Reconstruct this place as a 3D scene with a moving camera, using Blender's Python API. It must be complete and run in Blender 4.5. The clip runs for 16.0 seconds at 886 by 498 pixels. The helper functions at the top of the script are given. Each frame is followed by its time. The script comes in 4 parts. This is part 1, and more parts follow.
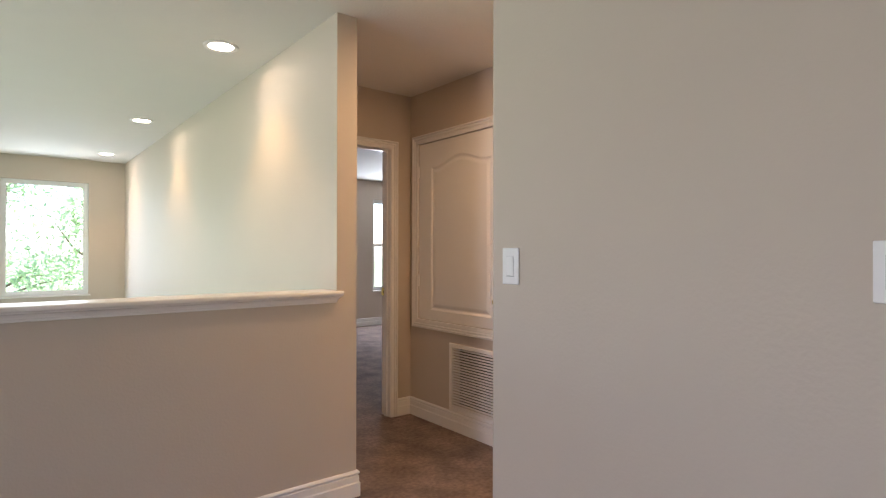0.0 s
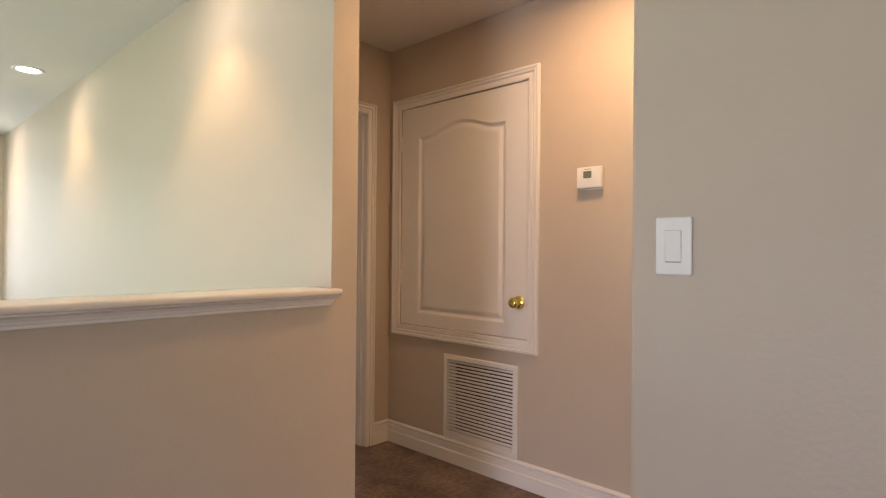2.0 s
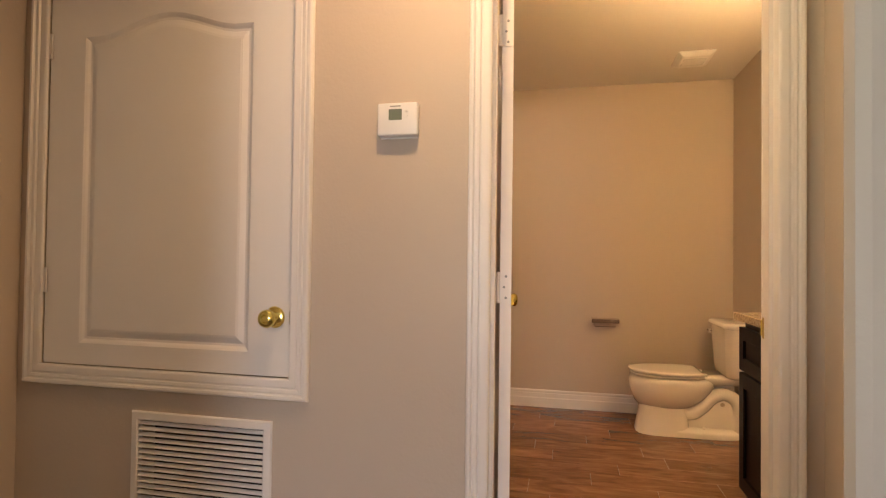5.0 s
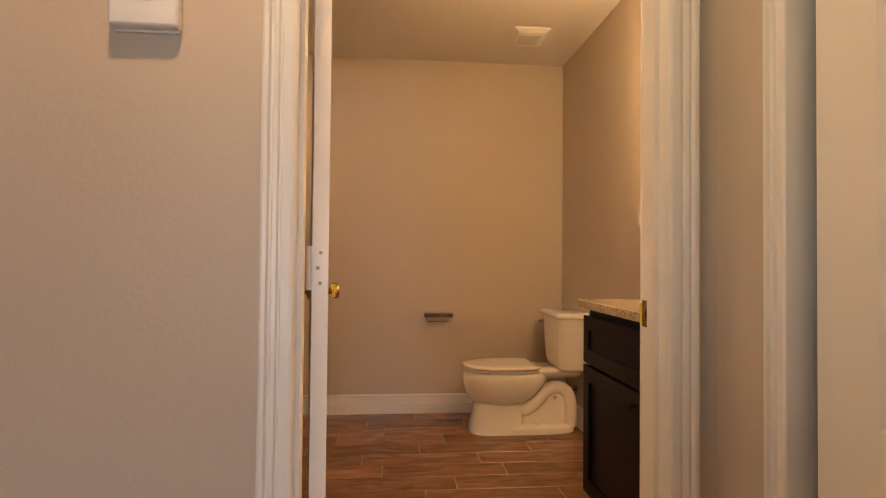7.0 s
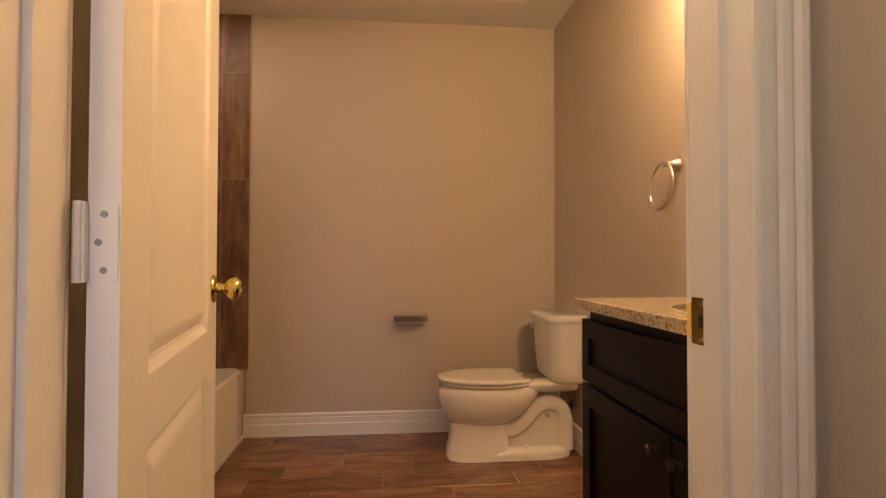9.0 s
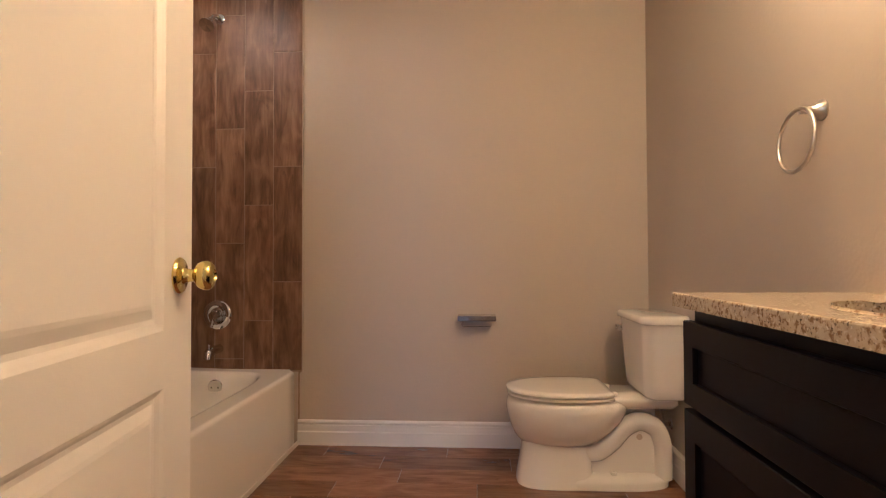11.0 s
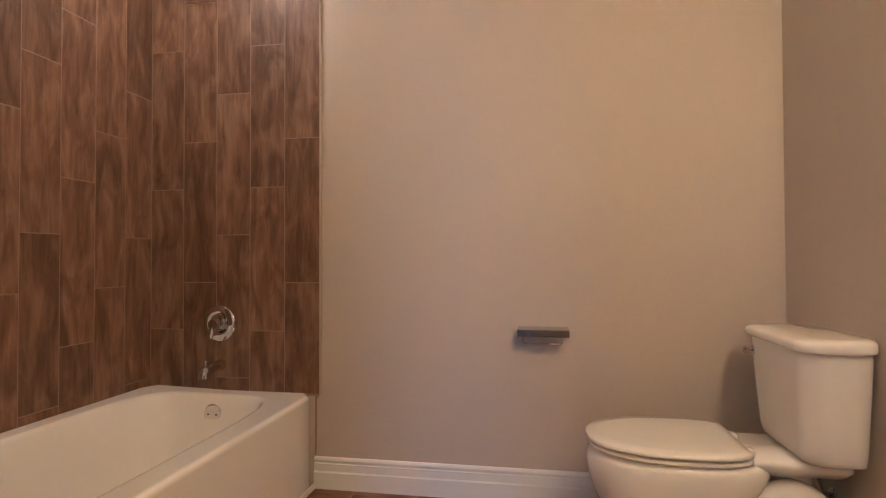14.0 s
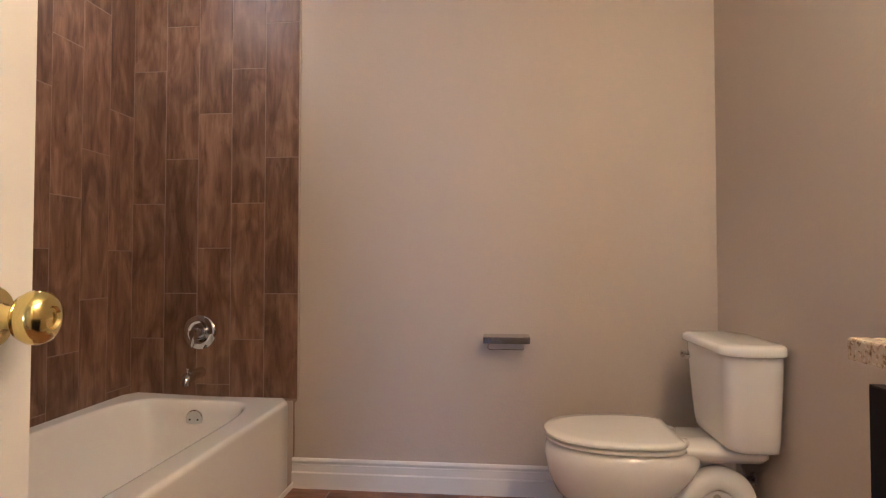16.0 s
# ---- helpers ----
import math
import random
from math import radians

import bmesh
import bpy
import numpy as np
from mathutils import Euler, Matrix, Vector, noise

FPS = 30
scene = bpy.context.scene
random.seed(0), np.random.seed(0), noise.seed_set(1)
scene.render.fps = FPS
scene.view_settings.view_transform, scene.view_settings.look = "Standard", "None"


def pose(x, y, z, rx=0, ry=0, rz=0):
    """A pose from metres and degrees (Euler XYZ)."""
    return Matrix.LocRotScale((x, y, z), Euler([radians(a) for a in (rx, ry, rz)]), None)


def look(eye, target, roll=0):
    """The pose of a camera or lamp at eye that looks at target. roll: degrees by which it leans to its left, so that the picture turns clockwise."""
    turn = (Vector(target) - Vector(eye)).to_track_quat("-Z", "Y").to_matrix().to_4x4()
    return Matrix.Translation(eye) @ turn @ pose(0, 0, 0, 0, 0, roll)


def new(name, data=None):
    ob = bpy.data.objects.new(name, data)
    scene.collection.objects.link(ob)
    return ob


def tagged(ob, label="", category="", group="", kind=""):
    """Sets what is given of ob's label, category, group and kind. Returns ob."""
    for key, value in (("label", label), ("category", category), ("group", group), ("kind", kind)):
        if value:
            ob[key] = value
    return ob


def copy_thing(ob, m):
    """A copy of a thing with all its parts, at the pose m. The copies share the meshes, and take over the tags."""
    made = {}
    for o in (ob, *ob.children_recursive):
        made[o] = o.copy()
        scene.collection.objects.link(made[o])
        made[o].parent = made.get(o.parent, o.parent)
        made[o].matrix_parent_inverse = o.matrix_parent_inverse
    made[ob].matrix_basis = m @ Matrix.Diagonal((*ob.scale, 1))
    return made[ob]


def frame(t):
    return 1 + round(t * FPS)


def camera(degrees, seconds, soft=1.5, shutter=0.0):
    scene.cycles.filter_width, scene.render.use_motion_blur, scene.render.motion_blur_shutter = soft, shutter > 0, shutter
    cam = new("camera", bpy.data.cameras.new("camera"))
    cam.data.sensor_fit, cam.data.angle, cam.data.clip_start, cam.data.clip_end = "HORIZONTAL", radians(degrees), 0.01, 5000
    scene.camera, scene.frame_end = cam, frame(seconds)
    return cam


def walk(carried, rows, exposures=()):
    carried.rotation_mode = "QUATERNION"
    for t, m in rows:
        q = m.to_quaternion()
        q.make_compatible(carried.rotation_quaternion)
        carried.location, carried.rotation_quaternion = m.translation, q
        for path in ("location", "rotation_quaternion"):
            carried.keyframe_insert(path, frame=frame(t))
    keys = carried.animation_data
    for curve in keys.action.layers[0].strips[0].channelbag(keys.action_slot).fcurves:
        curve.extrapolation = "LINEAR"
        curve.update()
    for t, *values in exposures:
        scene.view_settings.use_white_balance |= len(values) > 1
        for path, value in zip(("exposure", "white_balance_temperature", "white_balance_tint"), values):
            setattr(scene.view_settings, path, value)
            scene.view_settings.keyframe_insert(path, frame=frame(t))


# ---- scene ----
cam = camera(77.6, 16.0, 1.2)
PATH = [
    (0, (0.012, -0.125, 1.244), (1.26, 1.438, 1.254), 0.1),
    (0.5, (0.053, 0.119, 1.224), (1.353, 1.64, 1.231), 0.1),
    (1, (0.087, 0.334, 1.214), (1.437, 1.809, 1.222), 0.2),
    (1.5, (0.107, 0.553, 1.211), (1.515, 1.974, 1.22), 0.2),
    (2, (0.162, 0.748, 1.178), (1.626, 2.11, 1.191), 0.5),
    (2.5, (0.288, 0.922, 1.178), (1.796, 2.235, 1.19), 0.4),
    (3, (0.377, 1.039, 1.176), (1.924, 2.307, 1.19), 0.4),
    (3.5, (0.476, 1.197, 1.164), (2.091, 2.377, 1.18), 0.5),
    (4, (0.591, 1.345, 1.151), (2.343, 2.309, 1.173), 0.7),
    (4.5, (0.766, 1.446, 1.144), (2.632, 2.167, 1.163), 0.6),
    (5, (0.904, 1.485, 1.115), (2.856, 1.92, 1.153), 0.7),
    (5.2, (0.966, 1.473, 1.122), (2.931, 1.84, 1.145), 0.7),
    (7.3, (1.474, 1.512, 1.039), (3.462, 1.302, 1.083), 0.3),
    (8, (1.675, 1.446, 1.022), (3.662, 1.228, 1.066), 0.1),
    (10.3, (2.159, 1.225, 0.997), (4.158, 1.201, 1.039), -0.3),
    (10.5, (2.189, 1.21, 0.993), (4.188, 1.243, 1.037), -0.3),
    (11, (2.306, 1.199, 0.969), (4.301, 1.319, 1.013), -0.2),
    (11.5, (2.449, 1.218, 0.946), (4.442, 1.374, 0.993), -0.2),
    (12, (2.582, 1.238, 0.94), (4.574, 1.405, 0.985), -0.3),
    (12.5, (2.721, 1.243, 0.954), (4.712, 1.43, 0.999), -0.2),
    (13, (2.857, 1.227, 0.963), (4.842, 1.467, 1.001), -0.2),
    (13.5, (2.941, 1.222, 0.962), (4.917, 1.529, 0.995), -0.2),
    (14, (2.987, 1.213, 0.96), (4.958, 1.554, 0.997), -0.2),
    (14.5, (2.986, 1.19, 0.983), (4.955, 1.538, 1.015), -0.1),
    (15, (2.936, 1.189, 0.996), (4.908, 1.523, 1.028), -0.1),
    (15.5, (2.852, 1.208, 1.005), (4.830, 1.505, 1.043), -0.1),
    (16, (2.789, 1.239, 0.999), (4.779, 1.431, 1.051), -0.0),
]
EXPOSURES = [(0, 2.93, 5900, 18), (2.5, 2.86, 6300, 19), (3.5, 2.84, 6300, 19), (5, 2.94, 6350, 16), (8, 2.61, 6400, 19), (10.3, 2.85, 5050, 17), (12.5, 2.96, 4700, 15), (14.5, 3.06, 4550, 15), (16, 3.05, 4300, 13)]
walk(cam, [(t, look(eye, target, roll)) for t, eye, target, roll in PATH], EXPOSURES)

# ---- light ----
SUN_EL, SUN_AZ = radians(50), radians(85)
world = bpy.data.worlds.new("sky")
scene.world = world
world.use_nodes = True
wn = world.node_tree.nodes
sky = wn.new("ShaderNodeTexSky")
sky.sky_type, sky.sun_disc, sky.sun_elevation, sky.sun_rotation = "NISHITA", False, SUN_EL, SUN_AZ
world.node_tree.links.new(sky.outputs[0], wn["Background"].inputs[0])
wn["Background"].inputs[1].default_value = 0.12


def lamp(name, kind, energy, color, m, **settings):
    data = bpy.data.lights.new(name, kind)
    data.energy, data.color = energy, color
    for key, value in settings.items():
        if key == "size":
            data.size = value
        elif key == "size_y":
            data.shape, data.size_y = "RECTANGLE", value
        elif key == "radius":
            data.shadow_soft_size = value
        elif key == "cone":
            data.spot_size, data.spot_blend = radians(value), 0.5
        elif key == "angle":
            data.angle = radians(value)
    ob = new(name, data)
    ob.matrix_world = m
    return ob


WARM = (1.0, 0.62, 0.29)
GOLD = (1.0, 0.62, 0.255)
DAY = (0.90, 0.97, 1.0)
sun_dir = Vector((math.sin(SUN_AZ) * math.cos(SUN_EL), math.cos(SUN_AZ) * math.cos(SUN_EL), math.sin(SUN_EL)))
lamp("sun", "SUN", 5.0, (1.0, 0.95, 0.88), look(sun_dir * 30, (0, 0, 0)), angle=0.5)
# daylight in the window openings, with unseen openings added for fill
lamp("daylight_stair_window", "AREA", 3, DAY, look((0.43, 8.40, 1.4), (0.43, 0, 1.2)), size=0.9, size_y=1.45)
# stairwell side: lamp in an added, unseen opening, lights the stair wall evenly
lamp("daylight_stairwell_side", "AREA", 11.5, (0.88, 1.0, 0.84), look((-2.92, 5.2, 0.3), (2, 5.0, 0.5)), size=3.2, size_y=3.0)
lamp("daylight_bedroom_window", "AREA", 11, DAY, look((5.3, 7.82, 1.35), (4.6, 0, 1.0)), size=0.8, size_y=1.5)
# fill for the switch wall, from an added window out of view
lamp("fill_loft_side", "AREA", 14.5, (0.97, 0.92, 1.0), look((-5.52, 1.2, 0.95), (2, 0.6, 0.5)), size=1.7, size_y=1.6)
# bluish fill on the half wall, from a made-up back window
lamp("fill_loft_back", "AREA", 0.8, (0.84, 0.90, 1.0), look((0.55, -2.94, 1.15), (0.55, 2.3, 0.8)), size=1.1, size_y=1.4)
# warm lamps: three recessed cans, the hall's ceiling light, the three bulbs above the vanity, the can over the tub
for y in (3.19, 5.53, 7.75):
    lamp("recessed_lamp", "SPOT", 3.8, WARM, look((1.0, y, 2.425), (1.0, y, 0)), radius=0.035, cone=98)
lamp("hall_lamp", "AREA", 1.95, WARM, look((1.97, 1.80, 2.40), (1.97, 1.80, 0)), size=0.08)
for x in (3.02, 3.27, 3.52):
    lamp("vanity_lamp", "POINT", 2.08, GOLD, pose(x, 0.50, 1.98), radius=0.065)
lamp("shower_lamp", "AREA", 0.45, GOLD, look((4.72, 2.48, 2.425), (4.72, 2.48, 0)), size=0.12)

# ---- materials ----


def material(name, color, rough=0.5, metal=0.0, vary=0.08, scale=8.0, bump=0.0, bump_scale=300.0, spec=0.5, stain=0.05, coat=0.0):
    """A painted or plain surface: a base colour, mottled at two scales, with fine relief."""
    m = bpy.data.materials.new(name)
    m.use_nodes = True
    nt = m.node_tree
    n, link = nt.nodes, nt.links.new
    b = n["Principled BSDF"]
    b.inputs["Roughness"].default_value, b.inputs["Metallic"].default_value = rough, metal
    b.inputs["Specular IOR Level"].default_value = spec
    b.inputs["Coat Weight"].default_value = coat
    co = n.new("ShaderNodeTexCoord")
    fine = n.new("ShaderNodeTexNoise")
    fine.inputs["Scale"].default_value, fine.inputs["Detail"].default_value = scale, 6
    wide = n.new("ShaderNodeTexNoise")
    wide.inputs["Scale"].default_value, wide.inputs["Detail"].default_value = scale * 0.12, 3
    link(co.outputs["Object"], fine.inputs["Vector"])
    link(co.outputs["Object"], wide.inputs["Vector"])
    mix = n.new("ShaderNodeMix")
    mix.data_type = "RGBA"
    lo = tuple(c * (1 - vary) for c in color)
    hi = tuple(min(1, c * (1 + vary)) for c in color)
    mix.inputs[6].default_value, mix.inputs[7].default_value = (*lo, 1), (*hi, 1)
    link(fine.outputs[0], mix.inputs[0])
    tone = n.new("ShaderNodeMix")
    tone.data_type, tone.blend_type = "RGBA", "MULTIPLY"
    ramp = n.new("ShaderNodeMapRange")
    ramp.inputs[3].default_value, ramp.inputs[4].default_value = 1 - stain * 2, 1 + stain
    link(wide.outputs[0], ramp.inputs[0])
    tone.inputs[0].default_value = 1
    link(mix.outputs[2], tone.inputs[6])
    link(ramp.outputs[0], tone.inputs[7])
    link(tone.outputs[2], b.inputs["Base Color"])
    if bump:
        rel = n.new("ShaderNodeTexNoise")
        rel.inputs["Scale"].default_value, rel.inputs["Detail"].default_value = bump_scale, 3
        bp = n.new("ShaderNodeBump")
        bp.inputs["Strength"].default_value, bp.inputs["Distance"].default_value = bump, 0.003
        link(co.outputs["Object"], rel.inputs["Vector"])
        link(rel.outputs[0], bp.inputs["Height"])
        link(bp.outputs[0], b.inputs["Normal"])
    return m


def wood_tile(name, dark, mid, light, rough=0.54):
    """Porcelain printed as brown timber: pale washes, dark figure, long streaks and flecks, and a tone for each piece; its length runs along x."""
    m = bpy.data.materials.new(name)
    m.use_nodes = True
    nt = m.node_tree
    n, link = nt.nodes, nt.links.new
    b = n["Principled BSDF"]
    b.inputs["Roughness"].default_value = rough
    co, info = n.new("ShaderNodeTexCoord"), n.new("ShaderNodeObjectInfo")
    shift, comb = n.new("ShaderNodeVectorMath"), n.new("ShaderNodeCombineXYZ")
    shift.operation = "MULTIPLY_ADD"
    for i in range(3):
        link(info.outputs["Random"], comb.inputs[i])
    shift.inputs[1].default_value = (37, 23, 51)
    link(comb.outputs[0], shift.inputs[0])
    link(co.outputs["Object"], shift.inputs[2])

    def layer(stretch, detail, distortion):
        place, tex = n.new("ShaderNodeMapping"), n.new("ShaderNodeTexNoise")
        place.inputs["Scale"].default_value = stretch
        tex.inputs["Scale"].default_value, tex.inputs["Detail"].default_value, tex.inputs["Distortion"].default_value = 1, detail, distortion
        link(shift.outputs[0], place.inputs["Vector"])
        link(place.outputs[0], tex.inputs["Vector"])
        return tex

    def spread(tex, lo, hi, a, z):
        r = n.new("ShaderNodeMapRange")
        r.inputs[1].default_value, r.inputs[2].default_value, r.inputs[3].default_value, r.inputs[4].default_value = lo, hi, a, z
        link(tex.outputs[0], r.inputs[0])
        return r

    def add(p, q):
        t = n.new("ShaderNodeMath")
        link(p.outputs[0], t.inputs[0])
        link(q.outputs[0], t.inputs[1])
        return t

    wash = spread(layer((4.0, 12, 12), 3, 1.2), 0.30, 0.70, 0.0, 0.56)
    streak = spread(layer((3.0, 27, 27), 4, 1.8), 0.28, 0.72, 0.0, 0.32)
    grain = layer((16, 130, 130), 4, 0.6)
    fine = spread(grain, 0.3, 0.7, 0.0, 0.12)
    ramp = n.new("ShaderNodeValToRGB")
    ramp.color_ramp.elements[0].position, ramp.color_ramp.elements[1].position = 0.16, 0.84
    ramp.color_ramp.elements[0].color, ramp.color_ramp.elements[1].color = (*dark, 1), (*light, 1)
    ramp.color_ramp.elements.new(0.48).color = (*mid, 1)
    link(add(add(wash, streak), fine).outputs[0], ramp.inputs[0])
    figure = spread(layer((9, 26, 26), 2, 2.2), 0.64, 0.76, 1.0, 0.74)
    tone = n.new("ShaderNodeMapRange")
    tone.inputs[3].default_value, tone.inputs[4].default_value = 0.80, 1.20
    link(info.outputs["Random"], tone.inputs[0])
    last = ramp.outputs[0]
    for factor in (figure, tone):
        mul = n.new("ShaderNodeMix")
        mul.data_type, mul.blend_type = "RGBA", "MULTIPLY"
        mul.inputs[0].default_value = 1
        link(last, mul.inputs[6])
        link(factor.outputs[0], mul.inputs[7])
        last = mul.outputs[2]
    link(last, b.inputs["Base Color"])
    bp = n.new("ShaderNodeBump")
    bp.inputs["Strength"].default_value, bp.inputs["Distance"].default_value = 0.12, 0.002
    link(grain.outputs[0], bp.inputs["Height"])
    link(bp.outputs[0], b.inputs["Normal"])
    return m


def granite_material():
    """Polished beige granite with brown blotches and dark specks."""
    m = bpy.data.materials.new("granite")
    m.use_nodes = True
    nt = m.node_tree
    n, link = nt.nodes, nt.links.new
    b = n["Principled BSDF"]
    b.inputs["Roughness"].default_value = 0.14
    co = n.new("ShaderNodeTexCoord")
    last = None
    for scale, detail, lo, hi, color in ((38, 3, 0.3, 0.7, (0.60, 0.50, 0.33)), (105, 3, 0.47, 0.36, (0.27, 0.17, 0.085)), (190, 2, 0.39, 0.30, (0.10, 0.065, 0.04)), (150, 2, 0.58, 0.70, (0.70, 0.63, 0.48))):
        tex, edge, mix = n.new("ShaderNodeTexNoise"), n.new("ShaderNodeMapRange"), n.new("ShaderNodeMix")
        tex.inputs["Scale"].default_value, tex.inputs["Detail"].default_value = scale, detail
        edge.inputs[1].default_value, edge.inputs[2].default_value = lo, hi
        mix.data_type = "RGBA"
        mix.inputs[6].default_value, mix.inputs[7].default_value = (0.50, 0.40, 0.27, 1), (*color, 1)
        link(co.outputs["Object"], tex.inputs["Vector"])
        link(tex.outputs[0], edge.inputs[0])
        link(edge.outputs[0], mix.inputs[0])
        if last is not None:
            link(last.outputs[2], mix.inputs[6])
        last = mix
    link(last.outputs[2], b.inputs["Base Color"])
    return m


WALL = material("wall_paint", (0.545, 0.465, 0.378), 0.62, vary=0.02, scale=3, bump=0.3, bump_scale=85, stain=0.015)
CEIL = material("ceiling_paint", (0.72, 0.69, 0.64), 0.85, vary=0.02, scale=4, bump=0.5, bump_scale=90, stain=0.015)
TRIM = material("white_trim", (0.80, 0.77, 0.73), 0.32, vary=0.02, scale=6, bump=0.04, bump_scale=120, stain=0.02)
DOOR = material("white_door", (0.80, 0.77, 0.73), 0.38, vary=0.02, scale=6, bump=0.06, bump_scale=220, stain=0.02)
CARPET = material("carpet", (0.27, 0.20, 0.17), 0.95, vary=0.55, scale=42, bump=1.0, bump_scale=420, spec=0.1, stain=0.38)
PORCELAIN = material("porcelain", (0.88, 0.84, 0.77), 0.025, vary=0.01, scale=3, stain=0.01, coat=0.3)
ACRYLIC = material("tub_enamel", (0.88, 0.84, 0.77), 0.04, vary=0.01, scale=3, stain=0.015, coat=0.2)
PLASTIC = material("white_plastic", (0.80, 0.79, 0.77), 0.35, vary=0.01, scale=10, stain=0.01)
# plate plastic darkened, as shade in the seam around the rocker
SEAM_SHADE = material("plastic_seam_shade", (0.52, 0.51, 0.50), 0.5, vary=0.02, scale=20)
# grey lettering and screws, also painted shade on switches and fan cover
GREY = material("grey_parts_and_shade", (0.30, 0.31, 0.30), 0.5, vary=0.05, scale=20)
LCD = material("lcd_glass", (0.16, 0.19, 0.15), 0.15, vary=0.05, scale=20)
BRASS = material("polished_brass", (0.80, 0.66, 0.20), 0.17, metal=1.0, vary=0.05, scale=15)
CHROME = material("chrome", (0.68, 0.68, 0.68), 0.04, metal=1.0, vary=0.02, scale=15)
# chrome with the dark reflections of the paper holder put into its colour
CHROME_DARKENED = material("chrome_darkened_for_reflection", (0.40, 0.37, 0.34), 0.07, metal=1.0, vary=0.03, scale=15)
NICKEL = material("brushed_nickel", (0.66, 0.61, 0.55), 0.28, metal=1.0, vary=0.06, scale=40)
ESPRESSO = material("espresso_cabinet", (0.0055, 0.0038, 0.0045), 0.40, spec=0.14, vary=0.25, scale=30, stain=0.1)
# near-black: painted shade in gaps and holes, also dark knobs and screws
DARK = material("dark_parts_and_shade", (0.02, 0.015, 0.012), 0.9, vary=0.2, scale=20)
GROUT = material("grout", (0.31, 0.22, 0.155), 0.9, vary=0.15, scale=60)
# caulk colour, used too for painted shade on the toilet's sides
CAULK_AND_SHADE = material("caulk", (0.55, 0.46, 0.36), 0.6, vary=0.1, scale=60)
VINYL = material("vinyl_frame", (0.82, 0.82, 0.80), 0.35, vary=0.01, scale=10)
BARK = material("bark", (0.16, 0.11, 0.08), 0.9, vary=0.4, scale=14, bump=0.8, bump_scale=30)
LEAF = material("leaves", (0.11, 0.19, 0.08), 0.6, vary=0.45, scale=3)
leaf_nodes, leaf_out = LEAF.node_tree.nodes, LEAF.node_tree.nodes["Material Output"]
glow_through, leaf_mix = leaf_nodes.new("ShaderNodeBsdfTranslucent"), leaf_nodes.new("ShaderNodeMixShader")
glow_through.inputs[0].default_value = (0.58, 0.70, 0.44, 1)
leaf_mix.inputs[0].default_value = 0.62
LEAF.node_tree.links.new(leaf_nodes["Principled BSDF"].outputs[0], leaf_mix.inputs[1])
LEAF.node_tree.links.new(glow_through.outputs[0], leaf_mix.inputs[2])
LEAF.node_tree.links.new(leaf_mix.outputs[0], leaf_out.inputs[0])
GRASS = material("lawn", (0.10, 0.15, 0.05), 0.95, vary=0.4, scale=5, bump=0.8, bump_scale=40)
TILE_V = wood_tile("brown_wood_tile_upright", (0.100, 0.049, 0.027), (0.178, 0.093, 0.051), (0.29, 0.168, 0.097))
TILE_F = wood_tile("brown_wood_tile_floor", (0.140, 0.062, 0.029), (0.215, 0.101, 0.048), (0.29, 0.150, 0.074), 0.26)
GRANITE = granite_material()


def glass_material():
    m = bpy.data.materials.new("window_glass")
    m.use_nodes = True
    b = m.node_tree.nodes["Principled BSDF"]
    b.inputs["Roughness"].default_value, b.inputs["Transmission Weight"].default_value = 0.0, 1.0
    b.inputs["IOR"].default_value = 1.02
    return m


def glow_material(name, color, strength):
    m = bpy.data.materials.new(name)
    m.use_nodes = True
    b = m.node_tree.nodes["Principled BSDF"]
    b.inputs["Emission Color"].default_value, b.inputs["Emission Strength"].default_value = (*color, 1), strength
    return m


GLASS = glass_material()
LENS = glow_material("lamp_lens", (1.0, 0.84, 0.62), 9.0)

# ---- mesh helpers ----


def mesh_of(bm, name, mat, smooth=False):
    bmesh.ops.recalc_face_normals(bm, faces=bm.faces)
    me = bpy.data.meshes.new(name)
    bm.to_mesh(me)
    bm.free()
    me.materials.append(mat)
    if smooth:
        me.shade_smooth()
        me.set_sharp_from_angle(angle=radians(smooth if smooth > 1 else 40))
    return me


def part(name, bm, mat, parent=None, label="", smooth=False, m=None):
    ob = new(name, mesh_of(bm, name, mat, smooth))
    if parent is not None:
        ob.parent = parent
    if m is not None:
        ob.matrix_basis = m
    if label:
        ob["label"] = label
    return ob


def thing(name, m, label, category, group="", kind=""):
    ob = new(name)
    ob.empty_display_size = 0.1
    ob.matrix_basis = m
    return tagged(ob, label, category, group, kind)


def setting(name, bm, mat, label, category, smooth=False):
    return tagged(part(name, bm, mat, smooth=smooth), label, category, kind="structure")


def box(bm, x0, x1, y0, y1, z0, z1, bevel=0.0, segments=2):
    vs = [bm.verts.new((x, y, z)) for x in (x0, x1) for y in (y0, y1) for z in (z0, z1)]
    fs = [bm.faces.new([vs[i] for i in q]) for q in ((0, 1, 3, 2), (4, 6, 7, 5), (0, 4, 5, 1), (2, 3, 7, 6), (0, 2, 6, 4), (1, 5, 7, 3))]
    if bevel:
        edges = list({e for f in fs for e in f.edges})
        bmesh.ops.bevel(bm, geom=edges, offset=bevel, segments=segments, affect="EDGES", profile=0.5)
    return bm


def boxed(*a, **k):
    return box(bmesh.new(), *a, **k)


